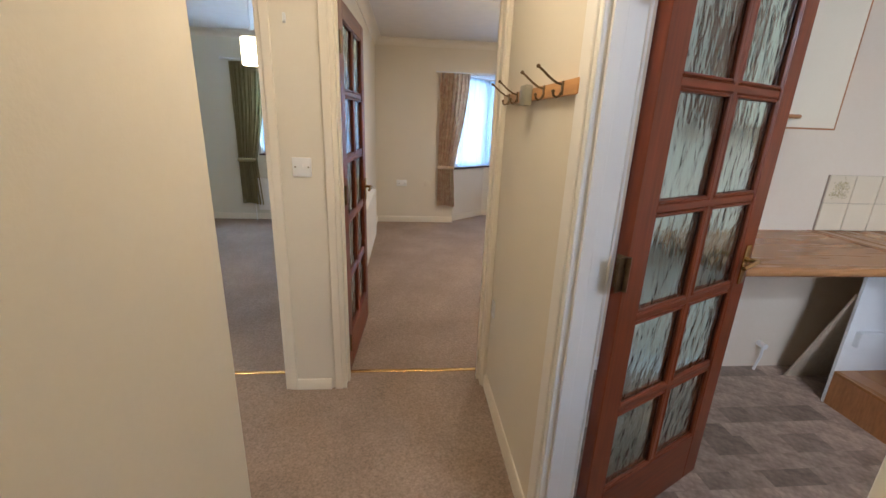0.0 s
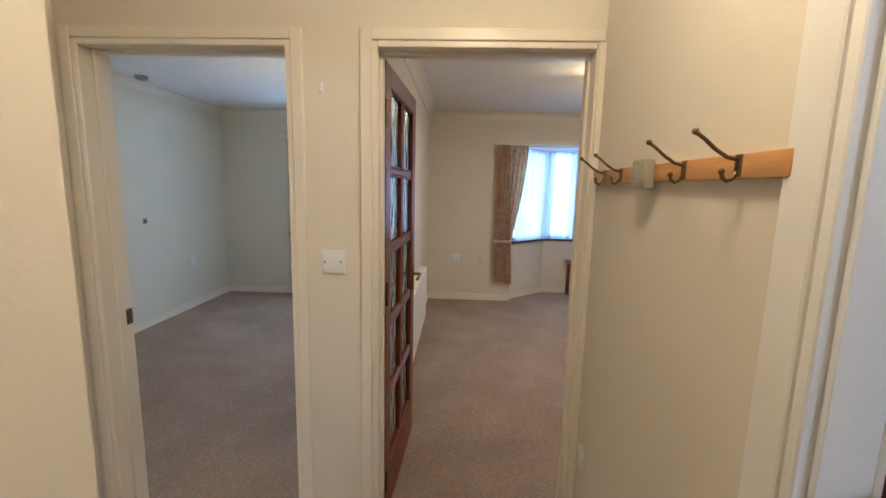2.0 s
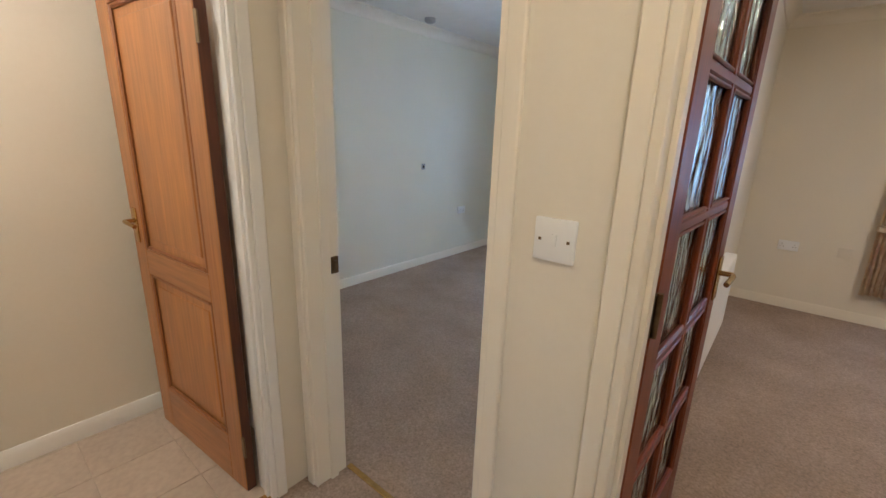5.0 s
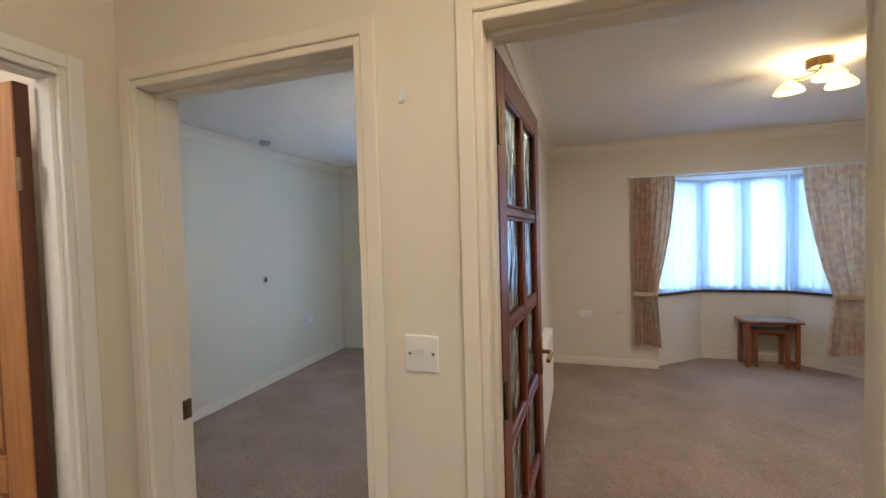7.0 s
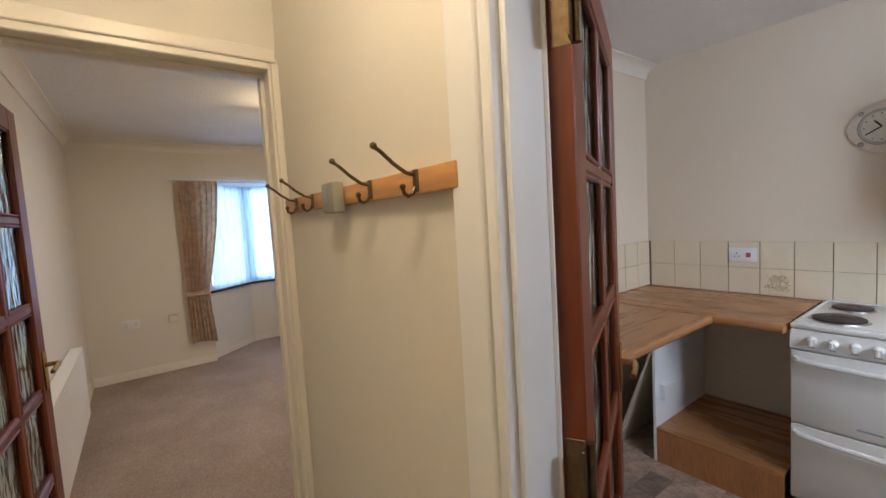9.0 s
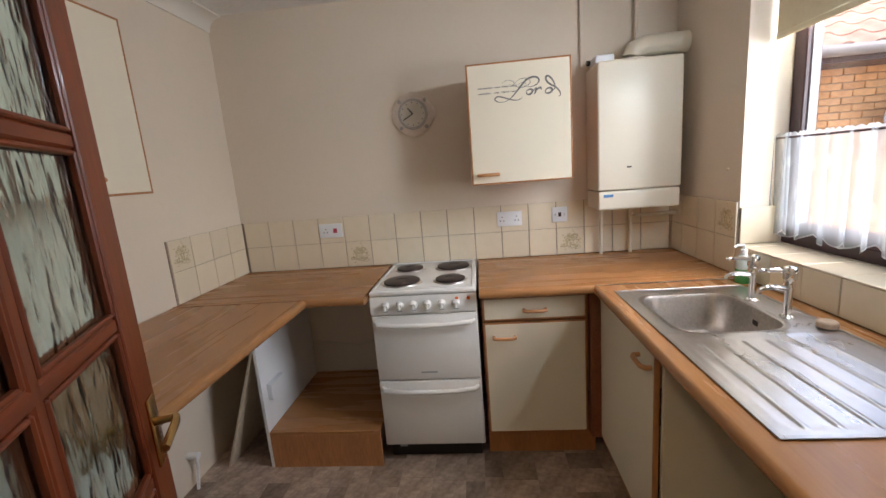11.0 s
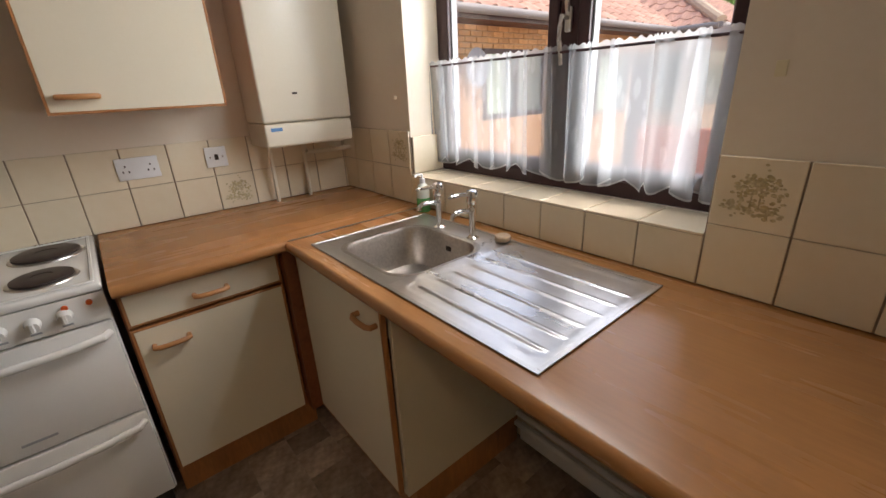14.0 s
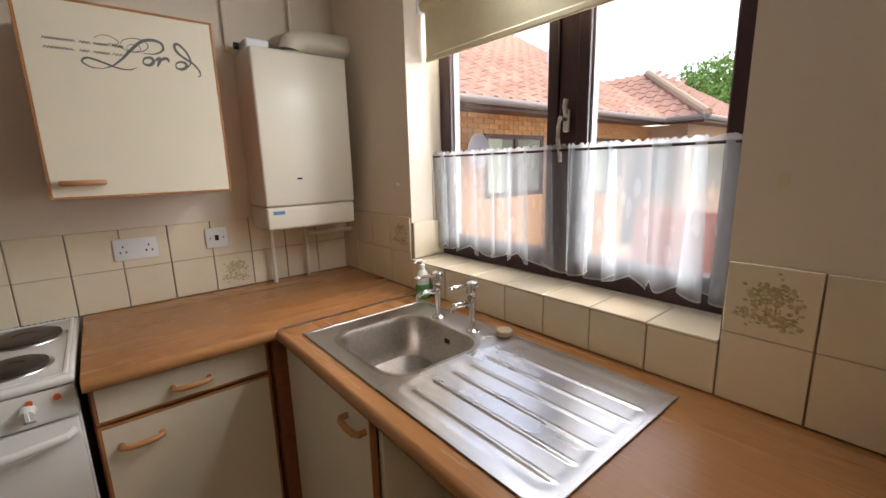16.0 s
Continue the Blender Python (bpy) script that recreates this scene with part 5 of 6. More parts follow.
part("gas_pipe", tube(bmesh.new(), [(2.88, -0.30, 1.19), (2.88, -0.30, 1.135), (2.88, -0.35, 1.130), (2.88, -0.55, 1.130)], 0.011), M_BOILER, bo)
solo("cable_conduit", boxes((2.935, KX - 0.001, -0.052, -0.036, 1.96, H), bevel=0.002), M_KWALL, "painted cable conduit running to the ceiling", "conduit")
solo("vertical_pipe", cyl(bmesh.new(), (2.93, -0.33, 2.02), (2.93, -0.33, H), 0.010), M_KWALL, "painted pipe running up behind the flue", "pipe")

# clock
M_BEZEL = mat("pale_grey_bezel", (0.46, 0.43, 0.39), 0.45, var=0.08, scale=40)
clk = thing("wall_clock", (2.93, 0.918, 1.80), "ornate pale grey wall clock showing twenty to eleven", "clock")
bm = bmesh.new()
N = 72
ring0, ring1, ring2 = [], [], []
for k in range(N):
    a = 6.2832 * k / N
    r = 0.122 + 0.004 * math.cos(4 * a) + 0.002 * math.cos(20 * a)
    ring0.append((KX - 0.002, 0.918 + r * math.cos(a), 1.80 + r * math.sin(a)))
    ring1.append((KX - 0.014, 0.918 + r * math.cos(a), 1.80 + r * math.sin(a)))
    ring2.append((KX - 0.024, 0.918 + 0.09 * math.cos(a), 1.80 + 0.09 * math.sin(a)))
part("frame", skin(bm, [ring0, ring1, ring2]), mat("pale_clock_frame", (0.72, 0.63, 0.54), 0.5, var=0.06, scale=40), clk, "scalloped openwork style rim")
part("bezel", cyl(bmesh.new(), (KX - 0.023, 0.918, 1.80), (KX - 0.030, 0.918, 1.80), 0.088, 0.084, 40), M_BEZEL, clk, "grey ring")
part("face", cyl(bmesh.new(), (KX - 0.029, 0.918, 1.80), (KX - 0.0315, 0.918, 1.80), 0.072, seg=40), mat("clock_face", (0.66, 0.62, 0.52), 0.5, var=0.05), clk)
for ang, ln, w, nm in ((322, 0.042, 0.004, "hour_hand"), (240, 0.062, 0.003, "minute_hand")):
    a = radians(90 - ang)
    # seen from the room, y runs to the left
    tip = (KX - 0.033, 0.918 - ln * math.cos(a), 1.80 + ln * math.sin(a))
    part(nm, tube(bmesh.new(), [(KX - 0.033, 0.918, 1.80), tip], w, 6), M_BLACK, clk)
for k in range(12):
    a = 6.2832 * k / 12
    part("hour_mark", boxes((KX - 0.0325, KX - 0.0314, 0.918 + 0.063 * math.cos(a) - 0.003, 0.918 + 0.063 * math.cos(a) + 0.003, 1.80 + 0.063 * math.sin(a) - 0.003, 1.80 + 0.063 * math.sin(a) + 0.003)), M_INK, clk)
for k in range(4):
    a = radians(45 + 90 * k)
    part("ornament", ball(bmesh.new(), (KX - 0.020, 0.918 + 0.105 * math.cos(a), 1.80 + 0.105 * math.sin(a)), 0.006, 0.012, 0.012), M_BEZEL, clk)

double_socket((KX - 0.010, 0.392, 1.150), (-1, 0, 0), "white double socket on the kitchen tiles")
plate("fused_spur", (KX - 0.010, 0.096, 1.156), (-1, 0, 0), 0.088, 0.088, "white fused spur with neon on tiles", "fused spur", [(0.0, 0.0, 0.008, 0.012, M_CORD, "rocker"), (-0.026, 0, 0.003, 0.003, M_ABRASS, "screw"), (0.026, 0, 0.003, 0.003, M_ABRASS, "screw")])
plate("cooker_switch", (KX - 0.010, 1.500, 1.150), (-1, 0, 0), 0.147, 0.087, "white cooker control unit with red switch", "cooker switch", [(0.03, 0.0, 0.012, 0.014, mat("red_rocker", (0.45, 0.05, 0.08), 0.4, var=0.05), "red_rocker"), (-0.03, 0.01, 0.0025, 0.004, M_CORD, "pin_hole"), (-0.042, -0.01, 0.0025, 0.004, M_CORD, "pin_hole"), (-0.02, -0.01, 0.0025, 0.004, M_CORD, "pin_hole")])
solo("cup_hook", ball(bmesh.new(), (2.42, KS + 0.008, 1.37), 0.008, 0.009, 0.008), M_KWALL, "tiny painted hook in the kitchen wall", "hook")
solo("wall_fixing", boxes((1.06, 1.08, KS, KS + 0.004, 1.39, 1.42), bevel=0.001), M_BLIND, "small yellowed adhesive pad on wall", "adhesive pad")

# kitchen window
WX0, WX1, WZ0, WZ1, WY = 1.147, 2.335, 1.045, 2.12, -0.76
MX = 1.683
kw = thing("window_5", (1.74, WY, WZ0), "dark brown double casement kitchen window", "window", kind="structure")
part("window_frame", boxes((WX0, WX1, WY - 0.04, WY + 0.03, WZ0, WZ0 + 0.05), (WX0, WX1, WY - 0.04, WY + 0.03, WZ1 - 0.05, WZ1), (WX0, WX0 + 0.04, WY - 0.04, WY + 0.03, WZ0 + 0.05, WZ1 - 0.05), (WX1 - 0.04, WX1, WY - 0.04, WY + 0.03, WZ0 + 0.05, WZ1 - 0.05), (MX - 0.036, MX + 0.036, WY - 0.04, WY + 0.03, WZ0 + 0.05, WZ1 - 0.05), bevel=0.004), M_UPVC, kw)
for x0, x1 in ((WX0 + 0.04, MX - 0.036), (MX + 0.036, WX1 - 0.04)):
    z0, z1 = WZ0 + 0.05, WZ1 - 0.05
    sa = part("sash", boxes((x0, x1, WY - 0.02, WY + 0.04, z0, z0 + 0.045), (x0, x1, WY - 0.02, WY + 0.04, z1 - 0.045, z1), (x0, x0 + 0.04, WY - 0.02, WY + 0.04, z0 + 0.045, z1 - 0.045), (x1 - 0.04, x1, WY - 0.02, WY + 0.04, z0 + 0.045, z1 - 0.045), bevel=0.004), M_UPVC, kw)
    part("gasket", boxes((x0 + 0.04, x0 + 0.046, WY - 0.01, WY + 0.02, z0 + 0.045, z1 - 0.045), (x1 - 0.046, x1 - 0.04, WY - 0.01, WY + 0.02, z0 + 0.045, z1 - 0.045)), M_GASKET, sa)
    p = part("pane", boxes((x0 + 0.035, x1 - 0.035, WY - 0.006, WY, z0 + 0.04, z1 - 0.04)), M_GLASS, sa)
    p.visible_shadow = False
hx = MX - 0.002
hb = part("handle_base", boxes((hx - 0.011, hx + 0.011, WY + 0.03, WY + 0.046, 1.545, 1.615), bevel=0.004), M_STEEL, kw, "silver window fastener")
part("handle_lever", tube(bmesh.new(), [(hx, WY + 0.045, 1.585), (hx, WY + 0.075, 1.588), (hx + 0.002, WY + 0.080, 1.56), (hx + 0.006, WY + 0.076, 1.52), (hx, WY + 0.070, 1.47), (hx - 0.002, WY + 0.070, 1.45)], 0.0075), M_STEEL, hb)
part("catch", tube(bmesh.new(), [(hx, WY + 0.046, 1.605), (hx - 0.006, WY + 0.060, 1.625), (hx - 0.012, WY + 0.062, 1.645)], 0.008), M_STEEL, hb)
solo("window_sill_bed", boxes((WX0, WX1, WY + 0.03, KS, 1.030, 1.036)), M_GROUT, "grout bed of the tiled kitchen window sill", "window sill", kind="structure")
rb = thing("roller_blind", (1.74, -0.65, 1.87), "cream roller blind partly lowered in kitchen window", "blind")
part("cloth", boxes((WX0 + 0.04, WX1 - 0.02, -0.650, -0.648, 1.88, 2.08)), M_BLIND, rb)
part("bottom_bar", boxes((WX0 + 0.04, WX1 - 0.02, -0.656, -0.642, 1.868, 1.890), bevel=0.004), M_BLIND, rb)
part("roller", cyl(bmesh.new(), (WX0 + 0.02, -0.65, 2.085), (WX1 - 0.005, -0.65, 2.085), 0.022), M_BLIND, rb)
part("bracket", boxes((WX1 - 0.004, WX1, -0.68, -0.62, 2.055, 2.12)), M_PLASTIC, rb)
bm = bmesh.new()
for k in range(70):
    ball(bm, (WX0 + 0.006, -0.612 + 0.003 * math.sin(k), 2.06 - 0.012 * k), 0.0028, 0.0028, 0.0028, 1)
part("bead_chain", bm, M_BLIND, rb, "white bead chain")
lc = thing("lace_curtain", ((WX0 + WX1) / 2, -0.685, 1.08), "white voile half curtain with woven leaves and scalloped hem", "net curtain")
LX0, LX1, LY, LZ = WX0 + 0.014, WX1 - 0.010, -0.685, 1.492
bm, bm_hem, bm_head = bmesh.new(), bmesh.new(), bmesh.new()
grid, cols, rows = [], 560, 12
for j in range(-1, rows + 2):
    f = min(1, max(0, j / rows))
    row = []
    for i in range(cols + 1):
        u = i / cols
        x = LX1 + (LX0 - LX1) * u
        ph = 6.2832 * (13.5 * u + 0.9 * noise.noise((u * 5, 0, 3)))
        bunch = 0.35 + 1.1 * max(0, noise.noise((u * 9, 7, 0)) + 0.35)
        sw = 1.1 - 0.35 * f
        scal = abs(math.sin(math.pi * (17 * u + 0.4 * noise.noise((u * 6, 1, 0)))))
        lo = 1.118 - 0.030 * scal + 0.012 * noise.noise((u * 4, 2, 0))
        z = lo + (LZ - lo) * f
        if j == -1:
            z = lo - 0.006
        if j == rows + 1:
            z = LZ + 0.012 + 0.004 * math.sin(u * 520)
        row.append((x + 0.036 * bunch * sw * math.sin(ph + 0.5 * f), LY + 0.009 * sw * math.cos(ph) + 0.004 * math.sin(2.7 * ph), z))
    grid.append(row)
for b_, pair in ((bm_hem, grid[:2]), (bm, grid[1:-1]), (bm_head, grid[-2:])):
    vr = [[b_.verts.new(c) for c in r] for r in pair]
    for p, q in zip(vr, vr[1:]):
        for i in range(cols):
            b_.faces.new((p[i], p[i + 1], q[i + 1], q[i]))
part("cloth", bm, M_LACE, lc)
part("hem", bm_hem, M_HEM, lc, "stitched white scalloped hem")
part("heading", bm_head, M_HEM, lc, "small white ruffled heading")
solo("curtain_wire", cyl(bmesh.new(), (WX0, -0.686, 1.487), (WX1, -0.686, 1.487), 0.004, seg=8), M_UPVC, "thin dark curtain rod across the window", "curtain rod")

# ---- outside ----
solo("ground", boxes((-60, 60, -90, -0.78, -0.54, -0.44)), M_PAVE, "pale paved courtyard ground", "ground", kind="structure", smooth=False)
solo("ground_front", boxes((-60, 60, 7.2, 90, -0.32, -0.22)), M_PAVE, "pale paving outside the bay window", "ground", kind="structure", smooth=False)
BWX = 5.42
house = thing("bungalow", (7.5, -6, -0.22), "buff brick bungalow with red tiled roof", "house")
part("wall", boxes((BWX + 0.03, BWX + 0.28, -9.6, 2.0, -0.22, 2.42), (4.62, 4.9, -16, -9.63, -0.22, 2.42), (4.62, 9, -9.9, -9.63, -0.22, 2.42)), M_MORTAR, house)
part("soffit", boxes((4.98, BWX + 0.3, -9.2, 2.0, 2.42, 2.45), (4.2, 4.98, -16, -9.2, 2.42, 2.45)), M_UPVC, house)
part("fascia", boxes((4.96, 4.98, -9.2, 2.0, 2.40, 2.54), (4.18, 4.98, -9.2, -9.18, 2.40, 2.54), (4.16, 4.18, -16, -9.18, 2.40, 2.54)), M_UPVC, house)
bm = bmesh.new()
for a, b in (((4.91, -9.15, 2.50), (4.91, 2.0, 2.50)), ((4.13, -9.13, 2.50), (4.96, -9.13, 2.50)), ((4.11, -16, 2.50), (4.11, -9.13, 2.50))):
    cyl(bm, a, b, 0.055, seg=12)
part("gutter", bm, M_GUTTER, house, "grey half-round gutter")


def outside_window(y0, y1, z0, z1, n, label):
    w = part("window", boxes((BWX - 0.01, BWX + 0.05, y0, y1, z0, z0 + 0.06), (BWX - 0.01, BWX + 0.05, y0, y1, z1 - 0.07, z1), *[(BWX - 0.01, BWX + 0.05, y0 + (y1 - y0 - 0.07) * k / n, y0 + (y1 - y0 - 0.07) * k / n + 0.07, z0 + 0.06, z1 - 0.07) for k in range(n + 1)]), M_UPVC, house, label)
    for k in range(n):
        s = y0 + (y1 - y0 - 0.07) * k / n
        part("pane", boxes((BWX + 0.015, BWX + 0.022, s + 0.07, s + (y1 - y0 - 0.07) / n, z0 + 0.06, z1 - 0.07)), M_DARKPANE, w)
    part("drape", boxes((BWX + 0.008, BWX + 0.013, y1 - 0.40, y1 - 0.08, z0 + 0.06, z1 - 0.07)), M_DRAPE, w, "pale green curtain behind the glass")


M_DARKPANE = mat("reflecting_pane", (0.16, 0.20, 0.18), 0.06, var=0.2, scale=2)
M_DRAPE = mat("pale_green_drape", (0.42, 0.52, 0.40), 0.8, var=0.1, stretch=(1, 1, 0.1), scale=20)
outside_window(-5.6, -4.15, 1.15, 2.12, 2, "dark framed window with pale curtain")
outside_window(-8.4, -7.2, 1.0, 2.12, 2, "dark framed window with pale curtain")
part("door", boxes((BWX - 0.01, BWX + 0.04, -9.45, -8.6, -0.2, 2.12)), M_UPVC, house, "dark brown framed door")
ds = part("satellite_dish", skin(bmesh.new(), [[(5.20 - 0.10 * (r / 0.3) ** 2 + 0.10, -3.86 + r * math.cos(6.2832 * k / 24), 1.86 + 1.15 * r * math.sin(6.2832 * k / 24)) for k in range(24)] for r in (0.22, 0.16, 0.09, 0.03)]), M_GREYDISH, house, "grey satellite dish on the wall")
part("bracket", tube(bmesh.new(), [(5.30, -3.86, 1.86), (5.44, -3.86, 1.80)], 0.015), M_GREYDISH, ds)
part("window", boxes((4.60, 4.66, -13, -10, 1.0, 2.1)), M_DARKPANE, house, "dark glazed end window")
part("window", boxes((4.9, 5.36, -9.66, -9.61, 0.9, 2.1)), M_DARKPANE, house, "dark glazed side window")
solo("garden_wall", boxes((2.6, 4.4, -7.2, -6.95, -0.44, 0.60), bevel=0.01), M_REDPAVE, "low red brick garden wall in the courtyard", "garden wall")

# buff bricks: the near band singly, the rest joined
BR = (0.03, 0.216, 0.066)


def brick_mesh():
    bm = boxes((0, BR[0], -BR[1] / 2, BR[1] / 2, 0, BR[2]), bevel=0.004)
    return finish("brick", bm, M_BRICK, False)


wins = [(-5.6, -4.15, 1.15, 2.12), (-8.4, -7.2, 1.0, 2.12), (-9.45, -8.6, -0.3, 2.12)]
bmesh_one = brick_mesh()
rest_v, rest_f = [], []
count = 0
for row in range(35):
    z = -0.22 + row * 0.0755
    y = -9.55 + (0.1125 if row % 2 else 0)
    while y < 0.4:
        if not any(a - 0.11 < y < b + 0.11 and c - 0.05 < z < d for a, b, c, d in wins) and z < 2.36:
            if z > 1.45 and -6.6 < y < -2.6 and count < 300:
                o = new("brick", bmesh_one)
                o.location = Vector((BWX + 0.002 * random.random(), y, z)) - OFF[house.name]
                o.parent = house
                count += 1
            else:
                n0 = len(rest_v)
                for dx in (0, BR[0]):
                    for dy in (-BR[1] / 2, BR[1] / 2):
                        for dz in (0, BR[2]):
                            rest_v.append((BWX + dx - OFF[house.name].x, y + dy - OFF[house.name].y, z + dz - OFF[house.name].z))
                rest_f += [(n0, n0 + 1, n0 + 3, n0 + 2), (n0, n0 + 4, n0 + 5, n0 + 1), (n0 + 2, n0 + 3, n0 + 7, n0 + 6), (n0 + 1, n0 + 5, n0 + 7, n0 + 3), (n0, n0 + 2, n0 + 6, n0 + 4)]
        y += 0.2255
me = bpy.data.meshes.new("brickwork")
me.from_pydata(rest_v, [], rest_f)
me.materials.append(M_BRICK)
o = new("brickwork", me)
o.parent = house
tagged(o, kind="stuff")

# roof tiles: rolled concrete tiles in courses up the slope
PITCH = radians(31)


def roof_tile_mesh():
    bm = bmesh.new()
    w, ln, th = 0.30, 0.40, 0.018
    prof = [(w * (k / 10 - 0.5), 0.030 * max(0, math.sin(math.pi * k / 5)) if k <= 5 else -0.010 * math.sin(math.pi * (k - 5) / 5)) for k in range(11)]
    top = [(u, v + th) for u, v in prof]
    prism(bm, prof + top[::-1], "x", 0, ln)
    return finish("roof_tile", bm, M_ROOF)


def slope(origin, along, up, courses, n, limit=None, parts=0):
    """Courses of tiles from an eave corner; along the eave, up the slope."""
    made = 0
    bmr = bmesh.new()
    base = roof_tile
    al, upv = Vector(along).normalized(), Vector(up).normalized()
    nz = upv.cross(al)
    if nz.z < 0:
        nz = -nz
    for c in range(courses):
        for k in range(n):
            if limit and not limit(c, k):
                continue
            p = Vector(origin) + al * 0.30 * k + upv * 0.30 * c + nz * 0.02
            tilt = Matrix((upv, al, nz)).transposed().to_4x4() @ Matrix.Rotation(radians(2.5), 4, "Y")
            m = Matrix.Translation(p) @ tilt
            if made < parts and c < 9:
                o = new("roof_tile", base)
                o.matrix_world = Matrix.Translation(-OFF[house.name]) @ m
                o.parent = house
                made += 1
            else:
                i0 = len(bmr.verts)
                bmr.from_mesh(base)
                bmr.verts.ensure_lookup_table()
                bmesh.ops.transform(bmr, matrix=m, verts=bmr.verts[i0:])
    if len(bmr.verts):
        o = part("roof_tiling", bmr, M_ROOF, house)
        tagged(o, kind="stuff")
    else:
        bmr.free()


roof_tile = roof_tile_mesh()
slope((4.95, -9.5, 2.52), (0, 1, 0), (math.cos(PITCH), 0, math.sin(PITCH)), 20, 32, parts=280)
slope((4.15, -9.2, 2.52), (1, 0, 0), (0, -math.cos(PITCH), math.sin(PITCH)), 9, 16, limit=lambda c, k: k >= c * 0.86 - 0.4)
slope((4.15, -13.4, 2.52), (0, 1, 0), (math.cos(PITCH), 0, math.sin(PITCH)), 9, 14, limit=lambda c, k: k <= 13 - c * 0.86)
part("hip_ridge", tube(bmesh.new(), [(4.10, -9.14, 2.56), (5.2, -10.24, 3.22), (6.4, -11.44, 3.95)], 0.10, 10), M_MORTAR, house, "pale weathered hip ridge")
part("roof_deck", prism(bmesh.new(), [(4.98, 2.46), (10.12, 5.55), (15.2, 2.46)], "y", -9.4, 0.3), M_MORTAR, house)
part("ridge", tube(bmesh.new(), [(10.1, -9.4, 5.60), (10.1, 0.3, 5.60)], 0.10, 10), M_ROOF, house)
part("vent_pipe", tube(bmesh.new(), [(7.2, -8.1, 3.8), (7.2, -8.1, 4.25)], 0.05), M_WUPVC, house, "white roof vent pipe")

house.location.z -= 0.22

tree = thing("tree", (10.2, -27, -0.44), "leafy green tree beyond the roofs", "tree")
part("trunk", tube(bmesh.new(), [(10.2, -27, -0.44), (10.25, -27.05, 2), (10.15, -27, 4.2)], 0.16), M_BARK, tree)
for k in range(5):
    a = 1.26 * k
    part("limb", tube(bmesh.new(), [(10.2, -27, 3.0), (10.2 + 0.7 * math.cos(a), -27 + 0.7 * math.sin(a), 4.4), (10.2 + 1.3 * math.cos(a), -27 + 1.3 * math.sin(a), 5.6)], 0.06), M_BARK, tree)
vs, fs = [], []
for k in range(5200):
    d = Vector((random.gauss(0, 1), random.gauss(0, 1), random.gauss(0, 1))).normalized()
    rr = random.random() ** 0.4 * (1 + 0.35 * noise.noise(d * 2.4))
    c = Vector((9.9, -27, 4.9)) + Vector((d.x * 2.4, d.y * 2.4, d.z * 1.9)) * rr - OFF[tree.name]
    q = Euler((random.random() * 6, random.random() * 6, random.random() * 6)).to_matrix()
    s = random.uniform(0.09, 0.17)
    n0 = len(vs)
    vs += [c + q @ Vector(v) * s for v in ((-1, 0, 0), (0, -0.5, 0.1), (1, 0, 0), (0, 0.5, 0.1))]
    fs.append((n0, n0 + 1, n0 + 2, n0 + 3))
me = bpy.data.meshes.new("crown")
me.from_pydata([tuple(v) for v in vs], [], fs)
me.materials.append(M_LEAF)
o = new("crown", me)
o.parent = tree

# ---- tiles, last ----
TS, TP = 0.1585, 0.1624
SS, SP = 0.1565, 0.1603
VP = 0.1600


def tile_mesh(w, h, axis):
    t = 0.007
    if axis == "x":
        bm = boxes((-t, 0, 0, w, 0, h), bevel=0.0018)
    elif axis == "y":
        bm = boxes((0, w, 0, t, 0, h), bevel=0.0018)
    else:
        bm = boxes((0, w, 0, h, 0, t), bevel=0.0018)
    return finish("tile", bm, M_TILE, False)


TM = {}


def tile(parent, loc, w, h, axis):
    key = (round(w, 3), round(h, 3), axis)
    if key not in TM:
        TM[key] = tile_mesh(w, h, axis)
    o = new("tile", TM[key])
    o.location = Vector(loc) - OFF[parent.name]
    o.parent = parent
    return o


def motif(parent, c, n):
    """A small printed country scene: a tree, bushes and a bank."""
    c, n = Vector(c), Vector(n)
    u = Vector((0, 0, 1)).cross(n)
    bm = bmesh.new()
    rnd = random.Random(3)
    spots = [(rnd.gauss(0.004, 0.024), 0.020 + rnd.gauss(0, 0.015), rnd.uniform(0.0025, 0.007)) for _ in range(120)]
    spots += [(rnd.uniform(-0.060, 0.060), -0.028 + rnd.gauss(0, 0.010), rnd.uniform(0.003, 0.007)) for _ in range(90)]
    for du, dv, r in spots:
        p = c + u * du + Vector((0, 0, dv)) + n * 0.0002
        h = Vector((0.0009 if abs(n.x) > 0.5 else r, 0.0009 if abs(n.y) > 0.5 else r, r * 0.7))
        ball(bm, p, h.x, h.y, h.z, 1)
    for du in (-0.004, 0.012):
        p = c + u * du + n * 0.0004
        tube(bm, [p + Vector((0, 0, -0.028)), p + Vector((0, 0, 0.015))], 0.0018, 5)
    o = part("printed_motif", bm, M_MOTIF, parent, "sepia printed country scene")
    return o


def splash(name, specs, label):
    bm = boxes(*specs)
    return solo(name, bm, M_GROUT, label, "tiling", kind="structure", smooth=False)


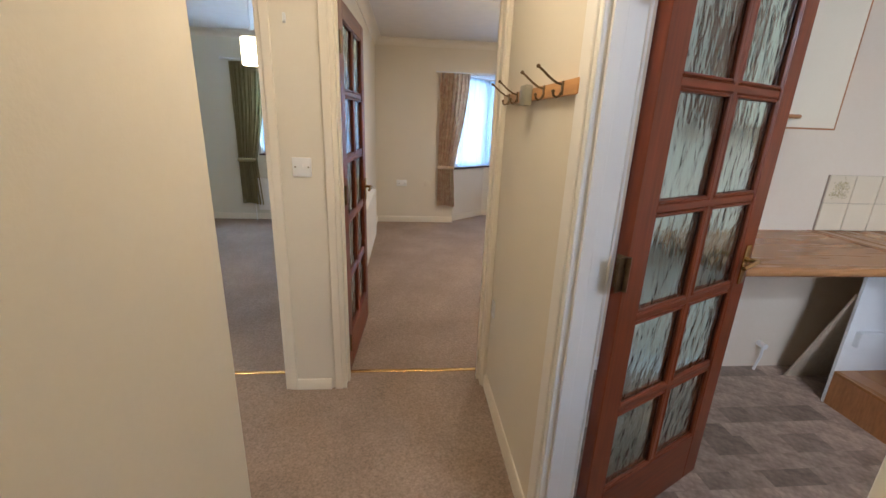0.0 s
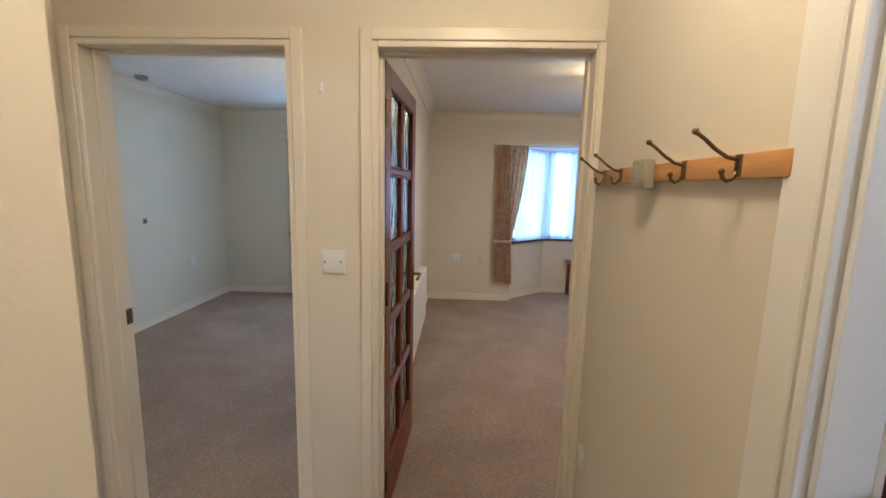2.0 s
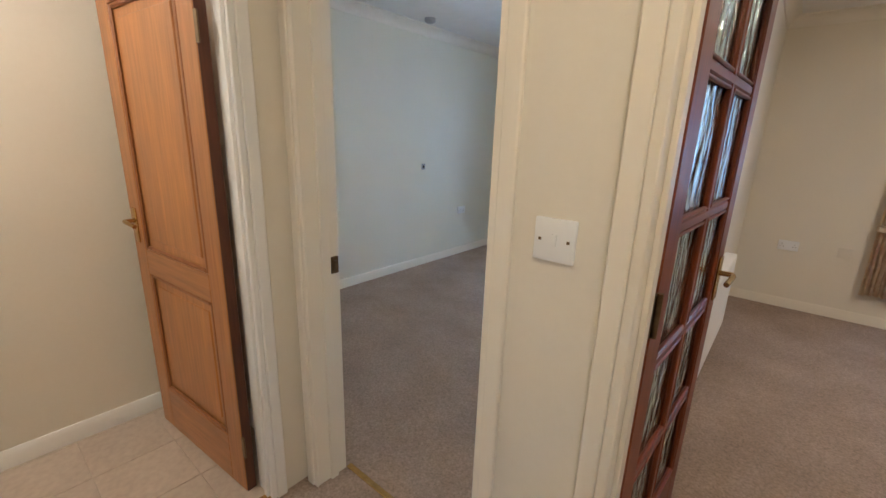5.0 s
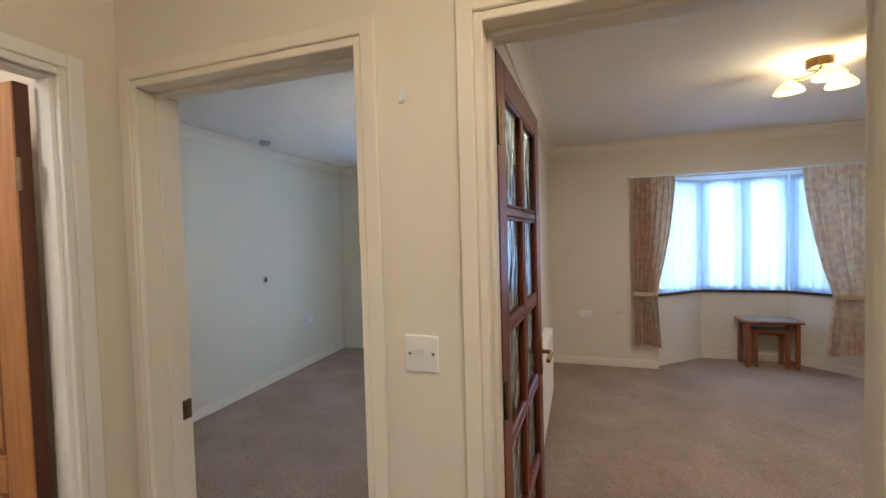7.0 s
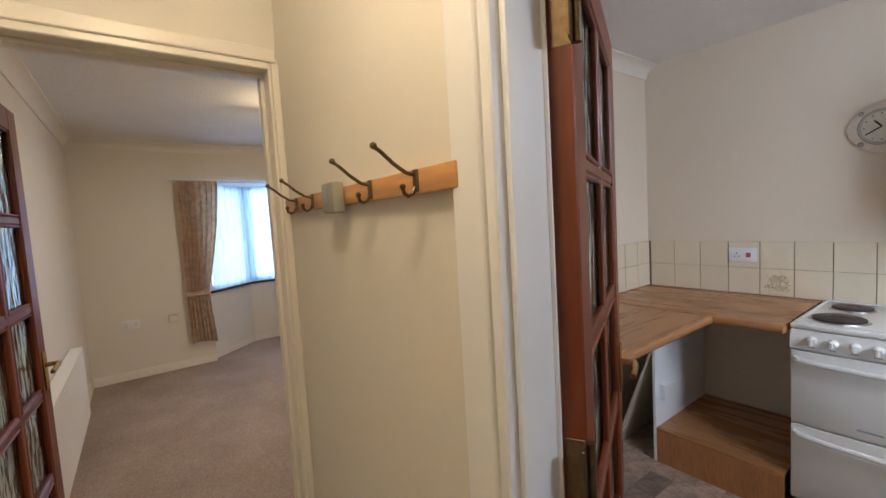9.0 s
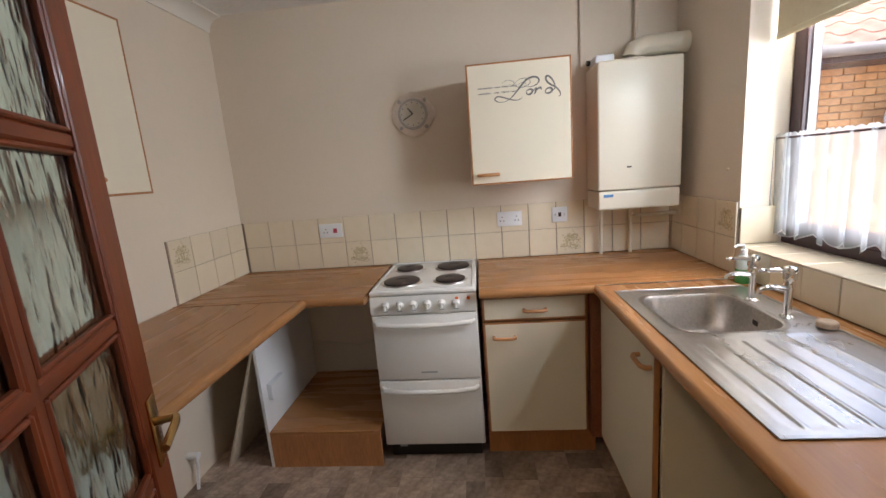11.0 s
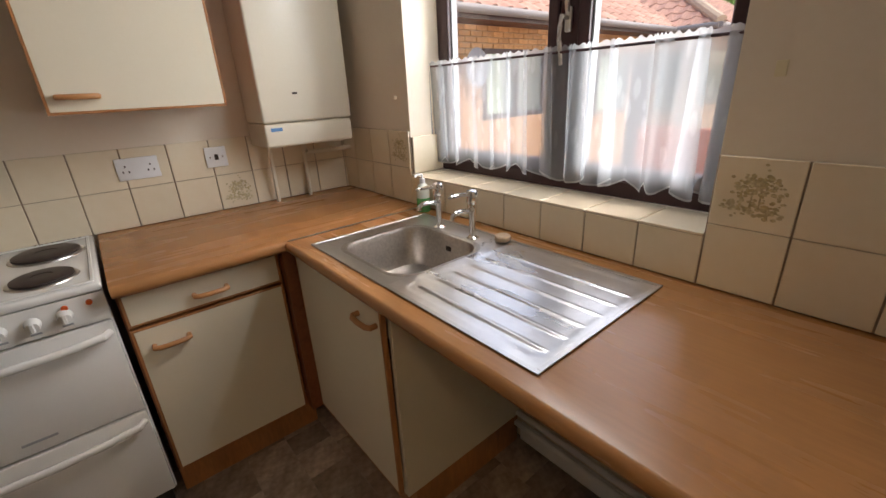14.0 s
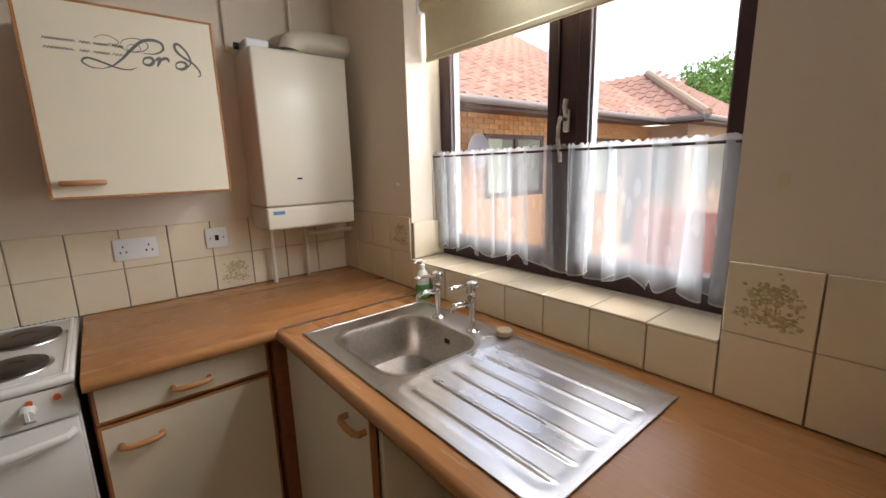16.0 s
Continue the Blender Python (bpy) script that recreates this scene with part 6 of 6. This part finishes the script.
ZT = 1.231
eb = splash("trim_tiles_east", [(KX - 0.005, KX - 0.0005, KS, KN, WT, ZT)], "cream glazed wall tiles with brown grout")
y = 2.0635
while y - TS > KS:
    for r in range(2):
        tile(eb, (KX - 0.005, y - TS, WT + 0.003 + r * VP), TS, TS, "x")
    y -= TP
if y - KS > 0.02:
    for r in range(2):
        tile(eb, (KX - 0.005, KS + 0.008, WT + 0.003 + r * VP), y - KS - 0.008, TS, "x")
motif(eb, (KX - 0.012, 1.3327, 0.99), (-1, 0, 0))
motif(eb, (KX - 0.012, 0.0335, 0.99), (-1, 0, 0))
nb = splash("trim_tiles_north", [(2.290, KX - 0.008, KN - 0.005, KN - 0.0005, WT, ZT)], "cream glazed wall tiles with pale joints")
x = KX - 0.014 - TS
while x > 2.27:
    for r in range(2):
        tile(nb, (x, KN - 0.012, WT + 0.003 + r * VP), TS, TS, "y")
    x -= TP
motif(nb, (x + TP + TS / 2, KN - 0.012, WT + VP + TS / 2), (0, -1, 0))
sb = splash("trim_tiles_south", [(WX1, KX - 0.008, KS + 0.0005, KS + 0.005, WT, ZT), (WX0, WX1, KS + 0.0005, KS + 0.005, WT, 1.036), (0.49, WX0, KS + 0.0005, KS + 0.005, WT, ZT)], "cream glazed wall tiles with brown grout under window")
x = WX0 - 0.004
first = True
while x - SS > 0.49:
    for r in range(2):
        tile(sb, (x - SS, KS + 0.005, WT + 0.003 + r * VP), SS, TS, "y")
    if first:
        motif(sb, (x - SS / 2, KS + 0.012, WT + VP + TS / 2), (0, 1, 0))
    first = False
    x -= SP
x = WX0
while x + SS < WX1 + 0.02:
    tile(sb, (x, KS + 0.005, WT + 0.003), min(SS, WX1 - x - 0.002), 0.124, "y")
    x += SP
if WX1 - x > 0.01:
    tile(sb, (x, KS + 0.005, WT + 0.003), WX1 - x - 0.002, 0.124, "y")
x = WX1 + 0.002
k = 0
while x < KX - 0.02:
    w = min(TS, KX - 0.010 - x)
    for r in range(2):
        tile(sb, (x, KS + 0.005, WT + 0.003 + r * VP), w, TS, "y")
    if k == 0:
        motif(sb, (x + TS / 2, KS + 0.012, WT + VP + TS / 2), (0, 1, 0))
    k += 1
    x += TP
sl = splash("trim_tiles_sill", [(WX0 + 0.001, WX1 - 0.001, WY + 0.042, KS + 0.010, 1.0362, 1.0385)], "cream glazed tiles along the window sill")
x = WX0 + 0.001
while x < WX1 - 0.02:
    tile(sl, (x, WY + 0.042, 1.0385), min(SS, WX1 - 0.001 - x), 0.176, "z")
    x += SP
rv = splash("trim_tiles_reveal", [(WX1 - 0.005, WX1 - 0.0005, WY + 0.042, KS, 1.048, 1.205)], "single cream glazed tile on the window reveal")
tile(rv, (WX1 - 0.005, WY + 0.045, 1.049), TS, TS, "x")

# stone-effect vinyl, laid as small random blocks
vn = thing("vinyl_floor", (1.7, 0.8, -0.004), "mottled brown grey stone-effect vinyl floor", "floor", kind="structure")
vm = {}
rnd = random.Random(5)
yy = -0.55
while yy < 2.087:
    h = rnd.choice((0.09, 0.12, 0.16))
    xx = 0.46 - rnd.random() * 0.1
    while xx < KX:
        w = rnd.choice((0.11, 0.15, 0.20, 0.24))
        key = (w, h)
        if key not in vm:
            vm[key] = finish("block", boxes((0, w - 0.0015, 0, h - 0.0015, 0, 0.004)), M_VINYL, False)
        x0 = max(xx, 0.462)
        o = new("block", vm[key])
        o.location = Vector((x0, yy, -0.0035)) - OFF[vn.name]
        o.parent = vn
        xx = x0 + w
    yy += h
fb = thing("bathroom_floor_tiles", (-2.1, 1, -0.004), "beige square floor tiles with pale grout", "floor tile", kind="structure")
fm = finish("tile", boxes((0, 0.297, 0, 0.297, 0, 0.005), bevel=0.001), M_BTILE, False)
for i in range(4):
    for j in range(8):
        o = new("tile", fm)
        o.location = Vector((-1.90 - 0.30 * i, -0.30 + 0.30 * j - 0.15, -0.004)) - OFF[fb.name]
        if o.location.x + OFF[fb.name].x < -1.55:
            o.parent = fb
        else:
            bpy.data.objects.remove(o)
